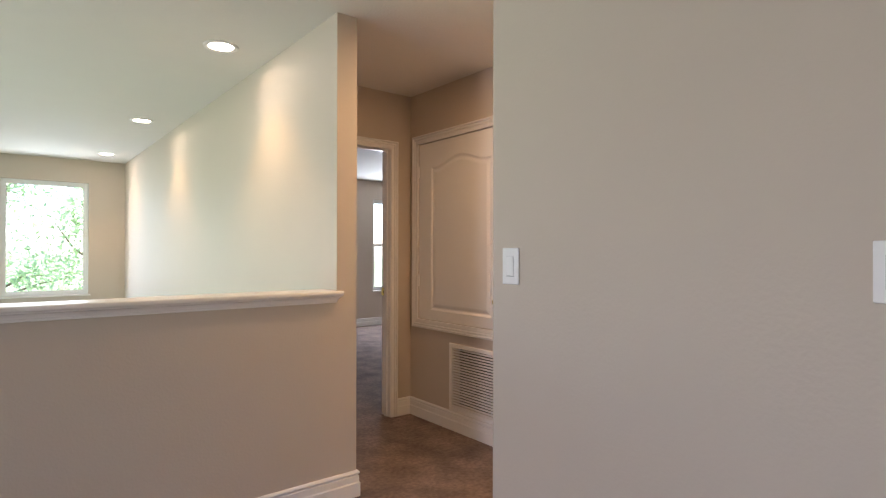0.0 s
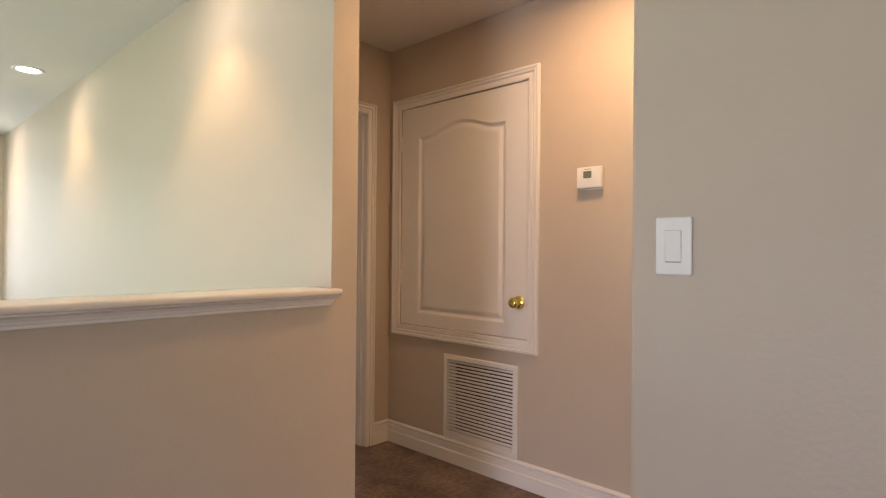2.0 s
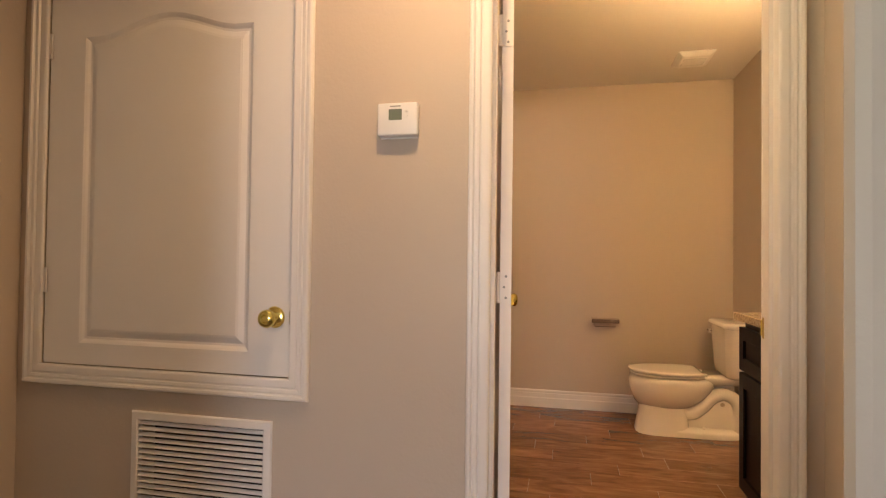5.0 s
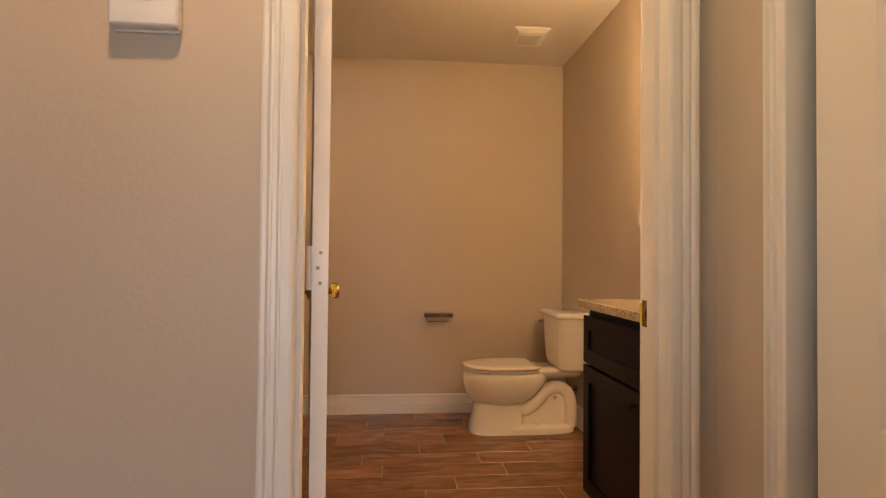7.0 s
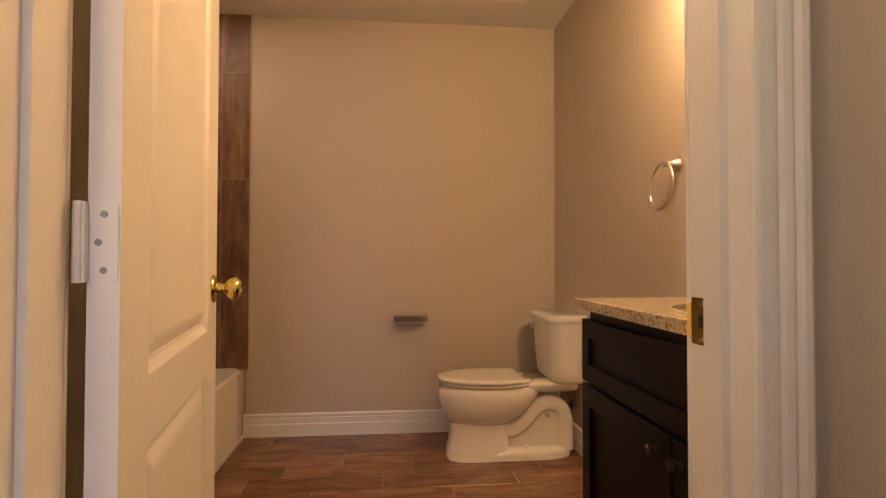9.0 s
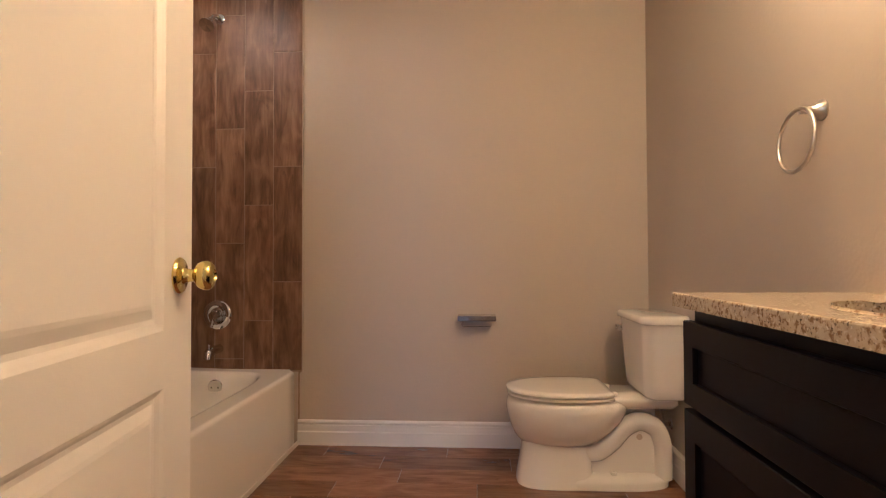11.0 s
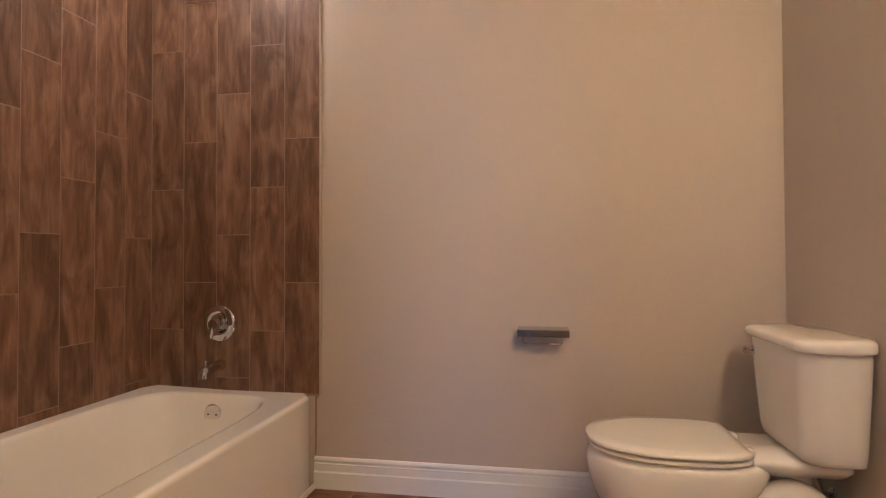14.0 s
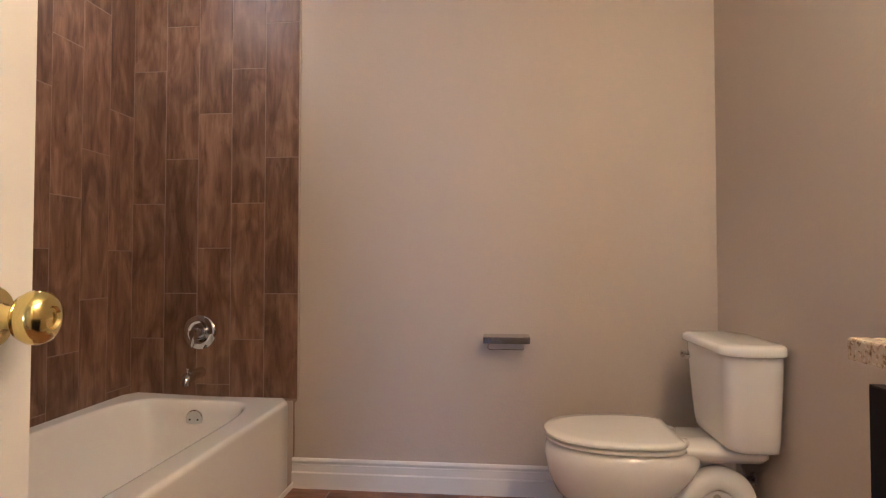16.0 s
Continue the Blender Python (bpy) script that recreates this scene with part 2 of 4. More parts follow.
def wall(axis, c0, c1, u0, u1, z0, z1, holes=()):
    """A wall across the axis from c0 to c1, along the other axis from u0 to u1, with rectangular holes (u0, u1, z0, z1) right through."""
    bm = bmesh.new()
    us = sorted({u0, u1, *(h[0] for h in holes), *(h[1] for h in holes)})
    zs = sorted({z0, z1, *(h[2] for h in holes), *(h[3] for h in holes)})
    solid = {}
    for i in range(len(us) - 1):
        for j in range(len(zs) - 1):
            u, z = (us[i] + us[i + 1]) / 2, (zs[j] + zs[j + 1]) / 2
            solid[i, j] = not any(h[0] < u < h[1] and h[2] < z < h[3] for h in holes)
    cache = {}

    def v(c, u, z):
        key = (c, u, z)
        if key not in cache:
            cache[key] = bm.verts.new((c, u, z) if axis == "x" else (u, c, z))
        return cache[key]

    for (i, j), on in solid.items():
        if not on:
            continue
        a, b, c, d = us[i], us[i + 1], zs[j], zs[j + 1]
        for w in (c0, c1):
            bm.faces.new((v(w, a, c), v(w, b, c), v(w, b, d), v(w, a, d)))
        for di, dj, p, q in ((-1, 0, (a, c), (a, d)), (1, 0, (b, c), (b, d)), (0, -1, (a, c), (b, c)), (0, 1, (a, d), (b, d))):
            if not solid.get((i + di, j + dj), False):
                bm.faces.new((v(c0, *p), v(c0, *q), v(c1, *q), v(c1, *p)))
    return bm


def sweep(bm, points, profile, place, closed=False):
    """A moulding along a flat line of points, mitred at its corners. profile: (sideways, out) pairs; place(u, v, out) gives the spot."""
    rings, count = [], len(points)
    for i, (u, v) in enumerate(points):
        before = points[i - 1] if i or closed else None
        after = points[(i + 1) % count] if i < count - 1 or closed else None
        ds = []
        for p, q in ((before, (u, v)), ((u, v), after)):
            if p is not None and q is not None:
                d = Vector((q[0] - p[0], q[1] - p[1])).normalized()
                ds.append(Vector((-d.y, d.x)))
        n = sum(ds, Vector((0, 0))).normalized()
        n /= max(0.3, n.dot(ds[0]))
        rings.append([bm.verts.new(place(u + n.x * s, v + n.y * s, o)) for s, o in profile])
    m = len(profile)
    for i in range(count if closed else count - 1):
        a, b = rings[i], rings[(i + 1) % count]
        for j in range(m):
            bm.faces.new((a[j], a[(j + 1) % m], b[(j + 1) % m], b[j]))
    if not closed:
        bm.faces.new(rings[0])
        bm.faces.new(rings[-1][::-1])
    return bm


def loft(bm, rings, cap_start=True, cap_end=True):
    vs = [[bm.verts.new(p) for p in ring] for ring in rings]
    for a, b in zip(vs, vs[1:]):
        for i in range(len(a)):
            j = (i + 1) % len(a)
            bm.faces.new((a[i], a[j], b[j], b[i]))
    if cap_start:
        bm.faces.new(vs[0][::-1])
    if cap_end:
        bm.faces.new(vs[-1])
    return bm


def lathe(bm, profile, m=Matrix.Identity(4), steps=28):
    """profile: (radius, height) pairs turned about z, then moved by m."""
    rings = [[m @ Vector((max(r, 1e-4) * math.cos(t), max(r, 1e-4) * math.sin(t), h)) for t in (2 * math.pi * k / steps for k in range(steps))] for r, h in profile]
    return loft(bm, rings)


def tube(bm, path, radius, steps=14, closed=False):
    pts = [Vector(p) for p in path]
    n, rings, side = len(pts), [], None
    for i, p in enumerate(pts):
        d = ((pts[(i + 1) % n] if closed or i < n - 1 else p) - (pts[i - 1] if closed or i else p)).normalized()
        if side is None:
            side = d.orthogonal().normalized()
        side = (side - d * side.dot(d)).normalized()
        up = d.cross(side)
        r = radius[i] if isinstance(radius, (list, tuple)) else radius
        rings.append([p + (side * math.cos(t) + up * math.sin(t)) * r for t in (2 * math.pi * k / steps for k in range(steps))])
    if closed:
        rings.append(rings[0])
        loft(bm, rings, False, False)
        bmesh.ops.remove_doubles(bm, verts=bm.verts, dist=1e-5)
        return bm
    return loft(bm, rings)


def curve_points(points, per=6):
    """A smooth line through the points."""
    pts, out = [Vector(p) for p in points], []
    for i in range(len(pts) - 1):
        p0, p1, p2, p3 = pts[max(i - 1, 0)], pts[i], pts[i + 1], pts[min(i + 2, len(pts) - 1)]
        for k in range(per):
            t = k / per
            out.append(0.5 * (2 * p1 + (p2 - p0) * t + (2 * p0 - 5 * p1 + 4 * p2 - p3) * t * t + (3 * p1 - p0 - 3 * p2 + p3) * t ** 3))
    return out + [pts[-1]]


def rounded_rect(w, d, r, z, cx=0.0, cy=0.0, per=7):
    out = []
    for sx, sy, a0 in ((1, 1, 0), (-1, 1, 90), (-1, -1, 180), (1, -1, 270)):
        for k in range(per):
            a = radians(a0 + 90 * k / (per - 1))
            out.append((cx + sx * (w / 2 - r) + r * math.cos(a), cy + sy * (d / 2 - r) + r * math.sin(a), z))
    return out


def egg(y0, y1, hw, z, n=40, square=2.3):
    """A bowl-shaped outline: blunt at y0, rounder at y1."""
    out, cy, h = [], y0 + (y1 - y0) * 0.42, 0
    for k in range(n):
        t = 2 * math.pi * k / n
        c, s = math.cos(t), math.sin(t)
        e = 2 / square
        x = hw * math.copysign(abs(c) ** e, c)
        y = cy + (y1 - cy if s > 0 else cy - y0) * math.copysign(abs(s) ** e, s)
        out.append((x, y, z))
    return out

# ---- structure ----
CH = 2.44            # ceiling height
HX = 2.475           # hall face of the wall with the closet and bathroom doors
BX0, BX1 = 2.59, 5.205   # bathroom, front to back
BY0, BY1 = 0.315, 2.93   # bathroom, vanity wall to tub wall
NX, NY = 1.355, 1.283    # loft wall with the switch and its free end
CX0, CX1, CY = 1.312, 1.425, 2.352   # wall beside the stair void and its free end
EY = 3.36            # hall end wall
VY = 8.48            # far wall of the stair void
LX, LO, LY = -3.0, -5.6, -3.0  # outer wall of the stairwell, the loft's closing walls
BED_X, BED_Y = 7.0, 7.9
GROUND = -2.95

setting("floor", boxed(LO, HX + 0.06, LY, CY + 0.06, -0.25, 0), CARPET, "mottled brown cut-pile carpet in the loft and hall", "floor")
setting("floor_hall", boxed(CX1 - 0.06, HX + 0.06, CY + 0.06, EY + 0.11, -0.25, 0), CARPET, "mottled brown cut-pile carpet in the hall", "floor")
setting("floor_bedroom", boxed(CX1, BED_X, EY + 0.11, BED_Y, -0.25, 0), CARPET, "mottled brown cut-pile carpet in the bedroom", "floor")
setting("floor_stairwell", boxed(LX, CX0, CY + 0.115, VY, GROUND + 0.05, GROUND + 0.15), CARPET, "carpet at the foot of the open stairwell", "floor")
setting("ceiling", boxed(LO - 0.1, CX0 + 0.05, LY - 0.1, VY + 0.12, CH, CH + 0.2), CEIL, "white textured ceiling over loft and stairwell", "ceiling")
setting("ceiling_hall", boxed(CX0 + 0.05, HX + 0.06, LY - 0.1, EY + 0.05, CH, CH + 0.2), CEIL, "white textured ceiling over the hall", "ceiling")
setting("ceiling_bedroom", boxed(CX0 + 0.05, BED_X + 0.1, EY + 0.05, BED_Y + 0.12, CH, CH + 0.2), CEIL, "white textured bedroom ceiling", "ceiling")
setting("ceiling_bathroom", boxed(HX + 0.06, BX1 + 0.1, BY0 - 0.12, EY + 0.05, CH, CH + 0.2), CEIL, "white textured bathroom ceiling", "ceiling")

# opening of the bathroom door and the closet door (y, z)
BD = (0.950, 1.700, 0.0, 2.035)
RG = (2.398, 2.856, 0.160, 0.578)
AH = (2.312, 3.262, 0.735, 2.058)
setting("wall_hall", wall("x", HX, BX0, BY0 - 0.12, EY, 0, CH, [BD, AH, RG]), WALL, "beige painted hall wall with bathroom door and raised closet door", "wall")
BEDD = (1.52, 2.290, 0.0, 2.015)
setting("wall_hall_end", wall("y", EY, EY + 0.11, CX1, BED_X, 0, CH, [BEDD]), WALL, "beige painted wall with the bedroom doorway", "wall")
bm = boxed(CX0, CX1, CY, VY, GROUND, CH)
setting("wall_stairwell", bm, WALL, "tall beige wall between the stairwell and the hall", "wall")
# SS: unseen side opening, added for the stairwell lamp
SS = (3.4, 7.0, -1.4, 1.9)
SW = (-0.02, 0.895, 0.68, 2.14)
setting("wall_stairwell_far", wall("y", VY, VY + 0.14, LX, CX0 + 0.05, GROUND, CH, [SW]), WALL, "beige wall with a tall window above the stairwell", "wall")
setting("half_wall", boxed(LX, CX0, CY, CY + 0.115, GROUND, 0.995), WALL, "beige half-height wall guarding the stairwell", "half wall")
setting("wall_loft", loft(bmesh.new(), [[(NX, LY, z), (NX, NY - 0.012, z), (NX + 0.004, NY - 0.003, z), (NX + 0.014, NY, z), (NX + 0.022, NY - 0.003, z), (NX + 0.115, NY - 0.096, z), (NX + 0.115, LY, z)] for z in (0, CH)]), WALL, "beige painted loft wall with light switches and rounded corner", "wall")
LD = (1.53, 2.270, 0.0, 2.035)
RY = 0.845
setting("wall_return", wall("y", RY - 0.11, RY, NX + 0.115, HX, 0, CH, [LD]), WALL, "beige painted wall with a closed white linen door", "wall")
# LW: opening of the added, unseen window for the side fill
LW = (0.3, 2.1, 0.10, 1.80)
setting("wall_loft_outer", wall("x", LO - 0.12, LO, LY, CY + 0.115, GROUND, CH, [LW]), WALL, "beige outer wall of the loft", "wall")
setting("wall_stairwell_side", wall("x", LX - 0.12, LX, CY + 0.115, VY, GROUND, CH, [SS]), WALL, "beige outer wall of the stairwell", "wall")
setting("wall_loft_side", boxed(LO, LX, CY, CY + 0.115, 0, CH), WALL, "beige wall at the end of the half wall", "wall")
# KW: hole for the back fill lamp, added out of view
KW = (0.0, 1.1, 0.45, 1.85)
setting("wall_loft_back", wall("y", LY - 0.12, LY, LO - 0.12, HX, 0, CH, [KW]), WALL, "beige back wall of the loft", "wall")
setting("wall_bathroom_back", boxed(BX1, BX1 + 0.1, BY0 - 0.12, EY, 0, CH), WALL, "beige painted back wall of the bathroom", "wall")
setting("wall_bathroom_vanity", boxed(BX0, BX1, BY0 - 0.12, BY0, 0, CH), WALL, "beige painted bathroom wall beside toilet and vanity", "wall")
setting("wall_bathroom_tub", boxed(BX0, BX1, BY1, BY1 + 0.1, 0, CH), WALL, "wall behind the bathtub", "wall")
setting("wall_tub_foot", boxed(3.56, 3.672, 2.16, BY1, 0, CH), WALL, "short beige wall at the foot of the bathtub", "wall")
setting("wall_closet_back", boxed(3.2, 3.26, BY1 + 0.1, EY, 0, CH), WALL, "plain inner wall of the air handler closet", "wall")
setting("wall_linen_side", boxed(HX, BX0, LY - 0.12, BY0 - 0.12, 0, CH), WALL, "plain outer wall behind the linen closet", "wall")
BW = (4.9, 5.72, 0.585, 2.125)
setting("wall_bedroom_far", wall("y", BED_Y, BED_Y + 0.14, CX1, BED_X, GROUND, CH, [BW]), WALL, "beige bedroom wall with a sash window", "wall")
setting("wall_bedroom_side", boxed(BED_X, BED_X + 0.1, EY, BED_Y, 0, CH), WALL, "beige bedroom side wall", "wall")

# baseboards: a flat board with a stepped cap
BB = ((0, 0), (0.016, 0), (0.016, 0.068), (0.011, 0.074), (0.011, 0.104), (0.007, 0.107), (0.007, 0.111), (0.013, 0.115), (0.014, 0.121), (0.011, 0.126), (0.006, 0.131), (0, 0.131))


def baseboard(points, label, name="baseboard"):
    bm = bmesh.new()
    sweep(bm, points, BB, lambda u, v, o: (u, v, o))
    return setting(name, bm, TRIM, label, "baseboard")


W = "white moulded baseboard along the carpet"
baseboard([(HX, 1.757), (HX, EY), (2.352, EY)], W)
baseboard([(CX1, EY), (CX1, CY), (LO, CY)], W)
baseboard([(NX + 0.115, RY), (NX + 0.115, NY - 0.096), (NX + 0.020, NY - 0.001), (NX, NY - 0.008), (NX, LY)], W)
baseboard([(2.31, RY), (HX, RY), (HX, 0.897)], W)
baseboard([(BED_X, EY + 0.11), (BED_X, BED_Y), (CX1, BED_Y), (CX1, EY + 0.11)], "white moulded baseboard round the bedroom")
WB = "white moulded baseboard above the wood-look tile"
baseboard([(3.60, BY0), (BX1, BY0), (BX1, 2.148)], WB)
baseboard([(3.56, 2.16), (3.56, BY1), (BX0, BY1), (BX0, 1.757)], WB)

# casings: stepped colonial profile round three or four sides
CASE = ((0, 0), (0, 0.007), (0.003, 0.0095), (0.009, 0.011), (0.031, 0.011), (0.034, 0.0075), (0.038, 0.0075), (0.042, 0.0135), (0.052, 0.0148), (0.056, 0.0105), (0.060, 0.0105), (0.065, 0.0185), (0.074, 0.0190), (0.080, 0.0160), (0.083, 0.009), (0.083, 0))


def casing(points, place, label, closed=False, scale=1.0, name="door_casing"):
    bm = bmesh.new()
    sweep(bm, points, [(s * scale, o) for s, o in CASE], place, closed)
    return setting(name, bm, TRIM, label, "door casing")


def door_line(a, b, top):
    return [(b, 0), (b, top), (a, top), (a, 0)]


on_hall = lambda u, v, o: (HX - o, u, v)
casing(door_line(BD[0] + 0.003, BD[1] - 0.003, 2.030)[::-1], on_hall, "white moulded casing round the bathroom door", False, 0.77)
casing(door_line(BD[0] + 0.003, BD[1] - 0.003, 2.030)[::-1], lambda u, v, o: (BX0 + o, u, v), "white moulded casing inside the bathroom door", False, 0.77)
casing([(AH[0] + 0.005, AH[2] + 0.005), (AH[0] + 0.005, AH[3] - 0.005), (AH[1] - 0.005, AH[3] - 0.005), (AH[1] - 0.005, AH[2] + 0.005)], on_hall, "white moulded casing round the raised closet door", True, 0.80)
casing(door_line(BEDD[0], BEDD[1], BEDD[3])[::-1], lambda u, v, o: (u, EY - o, v), "white moulded casing round the bedroom doorway", False, 0.74)
casing(door_line(LD[0] + 0.003, LD[1] - 0.003, 2.030)[::-1], lambda u, v, o: (u, RY + o, v), "white moulded casing round the linen door", False, 0.54)


def jamb(name, axis, c0, c1, a, b, top, stop, label):
    """Lining of a doorway across the axis, with a stop bead."""
    bm = bmesh.new()
    def put(u0, u1, z0, z1, d0=c0, d1=c1):
        box(bm, d0, d1, u0, u1, z0, z1) if axis == "x" else box(bm, u0, u1, d0, d1, z0, z1)
    t = 0.018
    put(a - 0.001, a + t, 0, top), put(b - t, b + 0.001, 0, top), put(a + t, b - t, top - t, top)
    put(a + t, a + t + 0.010, 0, top - t, *stop), put(b - t - 0.010, b - t, 0, top - t, *stop), put(a + t + 0.01, b - t - 0.01, top - t - 0.010, top - t, *stop)
    return setting(name, bm, TRIM, label, "door jamb")


jamb("door_jamb", "x", HX - 0.004, BX0 + 0.004, BD[0] - 0.016, BD[1] + 0.016, BD[3] + 0.016, (HX + 0.035, HX + 0.07), "white painted jamb of the bathroom doorway")
jamb("door_jamb", "y", EY - 0.004, EY + 0.114, BEDD[0] - 0.016, BEDD[1] + 0.016, BEDD[3] + 0.016, (EY + 0.035, EY + 0.07), "white painted jamb of the bedroom doorway")
jamb("door_jamb", "y", RY - 0.114, RY + 0.004, LD[0] - 0.016, LD[1] + 0.016, LD[3] + 0.016, (RY - 0.1, RY - 0.08), "white painted jamb of the linen doorway")

# cap on the half wall: rounded top board over a stepped moulding, returned at its end
cap = setting("half_wall_cap", boxed(LX, 1.334, CY - 0.042, CY - 0.0005, 1.027, 1.049, bevel=0.007, segments=3), TRIM, "white painted wooden cap on the half wall", "wall cap", smooth=40)
part("cap_board", boxed(LX, CX0 - 0.0005, CY - 0.002, CY + 0.157, 1.0275, 1.0485, bevel=0.004), TRIM, cap)
COVE = ((0, 0.990), (0.007, 0.990), (0.009, 0.993), (0.009, 0.999), (0.012, 1.001), (0.014, 1.008), (0.019, 1.016), (0.026, 1.020), (0.030, 1.0225), (0.030, 1.0268), (0, 1.0268))
bm = bmesh.new()
sweep(bm, [(LX, CY), (1.301, CY), (1.301, CY + 0.0105)], [(-s, o) for s, o in COVE], lambda u, v, o: (u, v, o))
part("cap_moulding", bm, TRIM, cap)
part("cap_underboard", boxed(LX, CX0 - 0.001, CY + 0.0005, CY + 0.13, 0.9955, 1.0265), TRIM, cap)

# ---- windows ----


def window(name, u0, u1, z0, z1, y, label, rails=(0.5,)):
    """A vinyl window in a wall across y: frame, sashes, panes, sill."""
    ob = thing(name, pose(0, y, 0), label, "window", kind="structure")
    bm = bmesh.new()
    f = 0.035
    box(bm, u0, u0 + f, 0.03, 0.10, z0, z1), box(bm, u1 - f, u1, 0.03, 0.10, z0, z1)
    box(bm, u0 + f, u1 - f, 0.03, 0.10, z0, z0 + f), box(bm, u0 + f, u1 - f, 0.03, 0.10, z1 - f, z1)
    part("window_frame", bm, VINYL, ob)
    edges = [z0 + f] + [z0 + (z1 - z0) * r for r in rails] + [z1 - f]
    for i, (a, b) in enumerate(zip(edges, edges[1:])):
        g, d = 0.024, 0.045 + 0.02 * (i % 2)
        bm = bmesh.new()
        box(bm, u0 + f, u0 + f + g, d, d + 0.02, a, b), box(bm, u1 - f - g, u1 - f, d, d + 0.02, a, b)
        box(bm, u0 + f + g, u1 - f - g, d, d + 0.02, a, a + g), box(bm, u0 + f + g, u1 - f - g, d, d + 0.02, b - g, b)
        sash = part("sash", bm, VINYL, ob)
        pane = part("pane", boxed(u0 + f + g, u1 - f - g, d + 0.008, d + 0.012, a + g, b - g), GLASS, sash)
        pane.visible_shadow = False
    part("window_sill", boxed(u0 - 0.02, u1 + 0.02, -0.03, 0.03, z0 - 0.02, z0, bevel=0.004), TRIM, ob)
    return ob


window("window_1", *SW[:2], SW[2], SW[3], VY, "tall white vinyl window with trees outside", ())
window("window_2", *BW[:2], BW[2], BW[3], BED_Y, "white vinyl sash window in the bedroom")
# frame of the added loft window, out of view
w3 = thing("window_3", pose(LO, 0, 0), "unseen white vinyl window added for the loft's side fill light", "window", kind="structure")
bm = bmesh.new()
box(bm, -0.08, -0.03, LW[0], LW[0] + 0.04, LW[2], LW[3]), box(bm, -0.08, -0.03, LW[1] - 0.04, LW[1], LW[2], LW[3])
box(bm, -0.08, -0.03, LW[0] + 0.04, LW[1] - 0.04, LW[2], LW[2] + 0.04), box(bm, -0.08, -0.03, LW[0] + 0.04, LW[1] - 0.04, LW[3] - 0.04, LW[3])
part("window_frame", bm, VINYL, w3)

# made-up window around the back fill lamp
w4 = thing("window_4", pose(0, LY, 0), "unseen white vinyl window added in the back wall for fill light", "window", kind="structure")
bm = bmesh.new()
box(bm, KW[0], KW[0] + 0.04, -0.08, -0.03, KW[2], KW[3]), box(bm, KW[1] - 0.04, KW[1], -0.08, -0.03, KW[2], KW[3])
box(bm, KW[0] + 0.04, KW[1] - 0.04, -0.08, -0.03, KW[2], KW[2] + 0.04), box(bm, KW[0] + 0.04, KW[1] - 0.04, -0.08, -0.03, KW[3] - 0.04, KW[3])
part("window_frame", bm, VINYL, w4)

# ---- doors ----


def contour(u0, u1, v0, v1, rise=0.0, n=18):
    """A panel outline, with an eyebrow arch on top when rise is given."""
    pts = [(u0, v0), (u1, v0), (u1, v1)]
    if rise:
        for k in range(1, n):
            t = k / n
            s = 0.5 - 0.5 * math.cos(2 * math.pi * min(max((t - 0.10) / 0.80, 0), 1))
            pts.append((u1 + (u0 - u1) * t, v1 + rise * s ** 0.8))
    return pts + [(u0, v1)]


def inset(points, d):
    out, n = [], len(points)
    for i in range(n):
        p, q, r = (Vector(points[k % n]) for k in (i - 1, i, i + 1))
        a, b = (q - p).normalized(), (r - q).normalized()
        na, nb = Vector((-a.y, a.x)), Vector((-b.y, b.x))
        m = (na + nb).normalized()
        out.append(q + m * (d / max(0.35, m.dot(na))))
    return [(p.x, p.y) for p in out]


def moulded_slab(w, h, t, panels):
    """A moulded door leaf: u along x, up along z, front towards -y, with sunk and raised panels on both faces."""
    bm = bmesh.new()
    for face in (0, 1):
        put = lambda u, v, d: bm.verts.new((u, d if face == 0 else t - d, v))
        loops = []
        for pts in [[(0, 0), (w, 0), (w, h), (0, h)]] + panels:
            vs = [put(u, v, 0) for u, v in pts]
            loops.append((pts, vs))
        edges = [bm.edges.new((vs[i - 1], vs[i])) for _, vs in loops for i in range(len(vs))]
        bmesh.ops.triangle_fill(bm, edges=edges, use_beauty=True)
        if face == 0:
            front = loops[0][1]
        else:
            for i in range(4):
                bm.faces.new((front[i - 1], front[i], loops[0][1][i], loops[0][1][i - 1]))
        for pts, vs in loops[1:]:
            last = vs
            for off, d in ((0.007, 0.004), (0.014, 0.0095), (0.022, 0.0105), (0.040, 0.004), (0.048, 0.0025)):
                ring = [put(u, v, d) for u, v in inset(pts, off)]
                for i in range(len(ring)):
                    bm.faces.new((last[i - 1], last[i], ring[i], ring[i - 1]))
                last = ring
            bm.faces.new(last)
    return bm


def knob(parent, u, v, side=-1, base=0.0, name="door_knob"):
    """A polished brass knob with its rosette, standing out along y."""
    turn = pose(u, base, v, 90 if side < 0 else -90)
    k = part(name, lathe(bmesh.new(), [(0.0, 0.0), (0.033, 0.0), (0.034, 0.003), (0.031, 0.007), (0.017, 0.010), (0.014, 0.013), (0.012, 0.020), (0.0115, 0.028), (0.016, 0.032), (0.0235, 0.037), (0.0275, 0.045), (0.0280, 0.052), (0.0255, 0.059), (0.019, 0.064), (0.012, 0.0655), (0.010, 0.0625), (0.006, 0.0620), (0.0, 0.0645)], turn), BRASS, parent, "polished brass round knob", smooth=35)
    return k


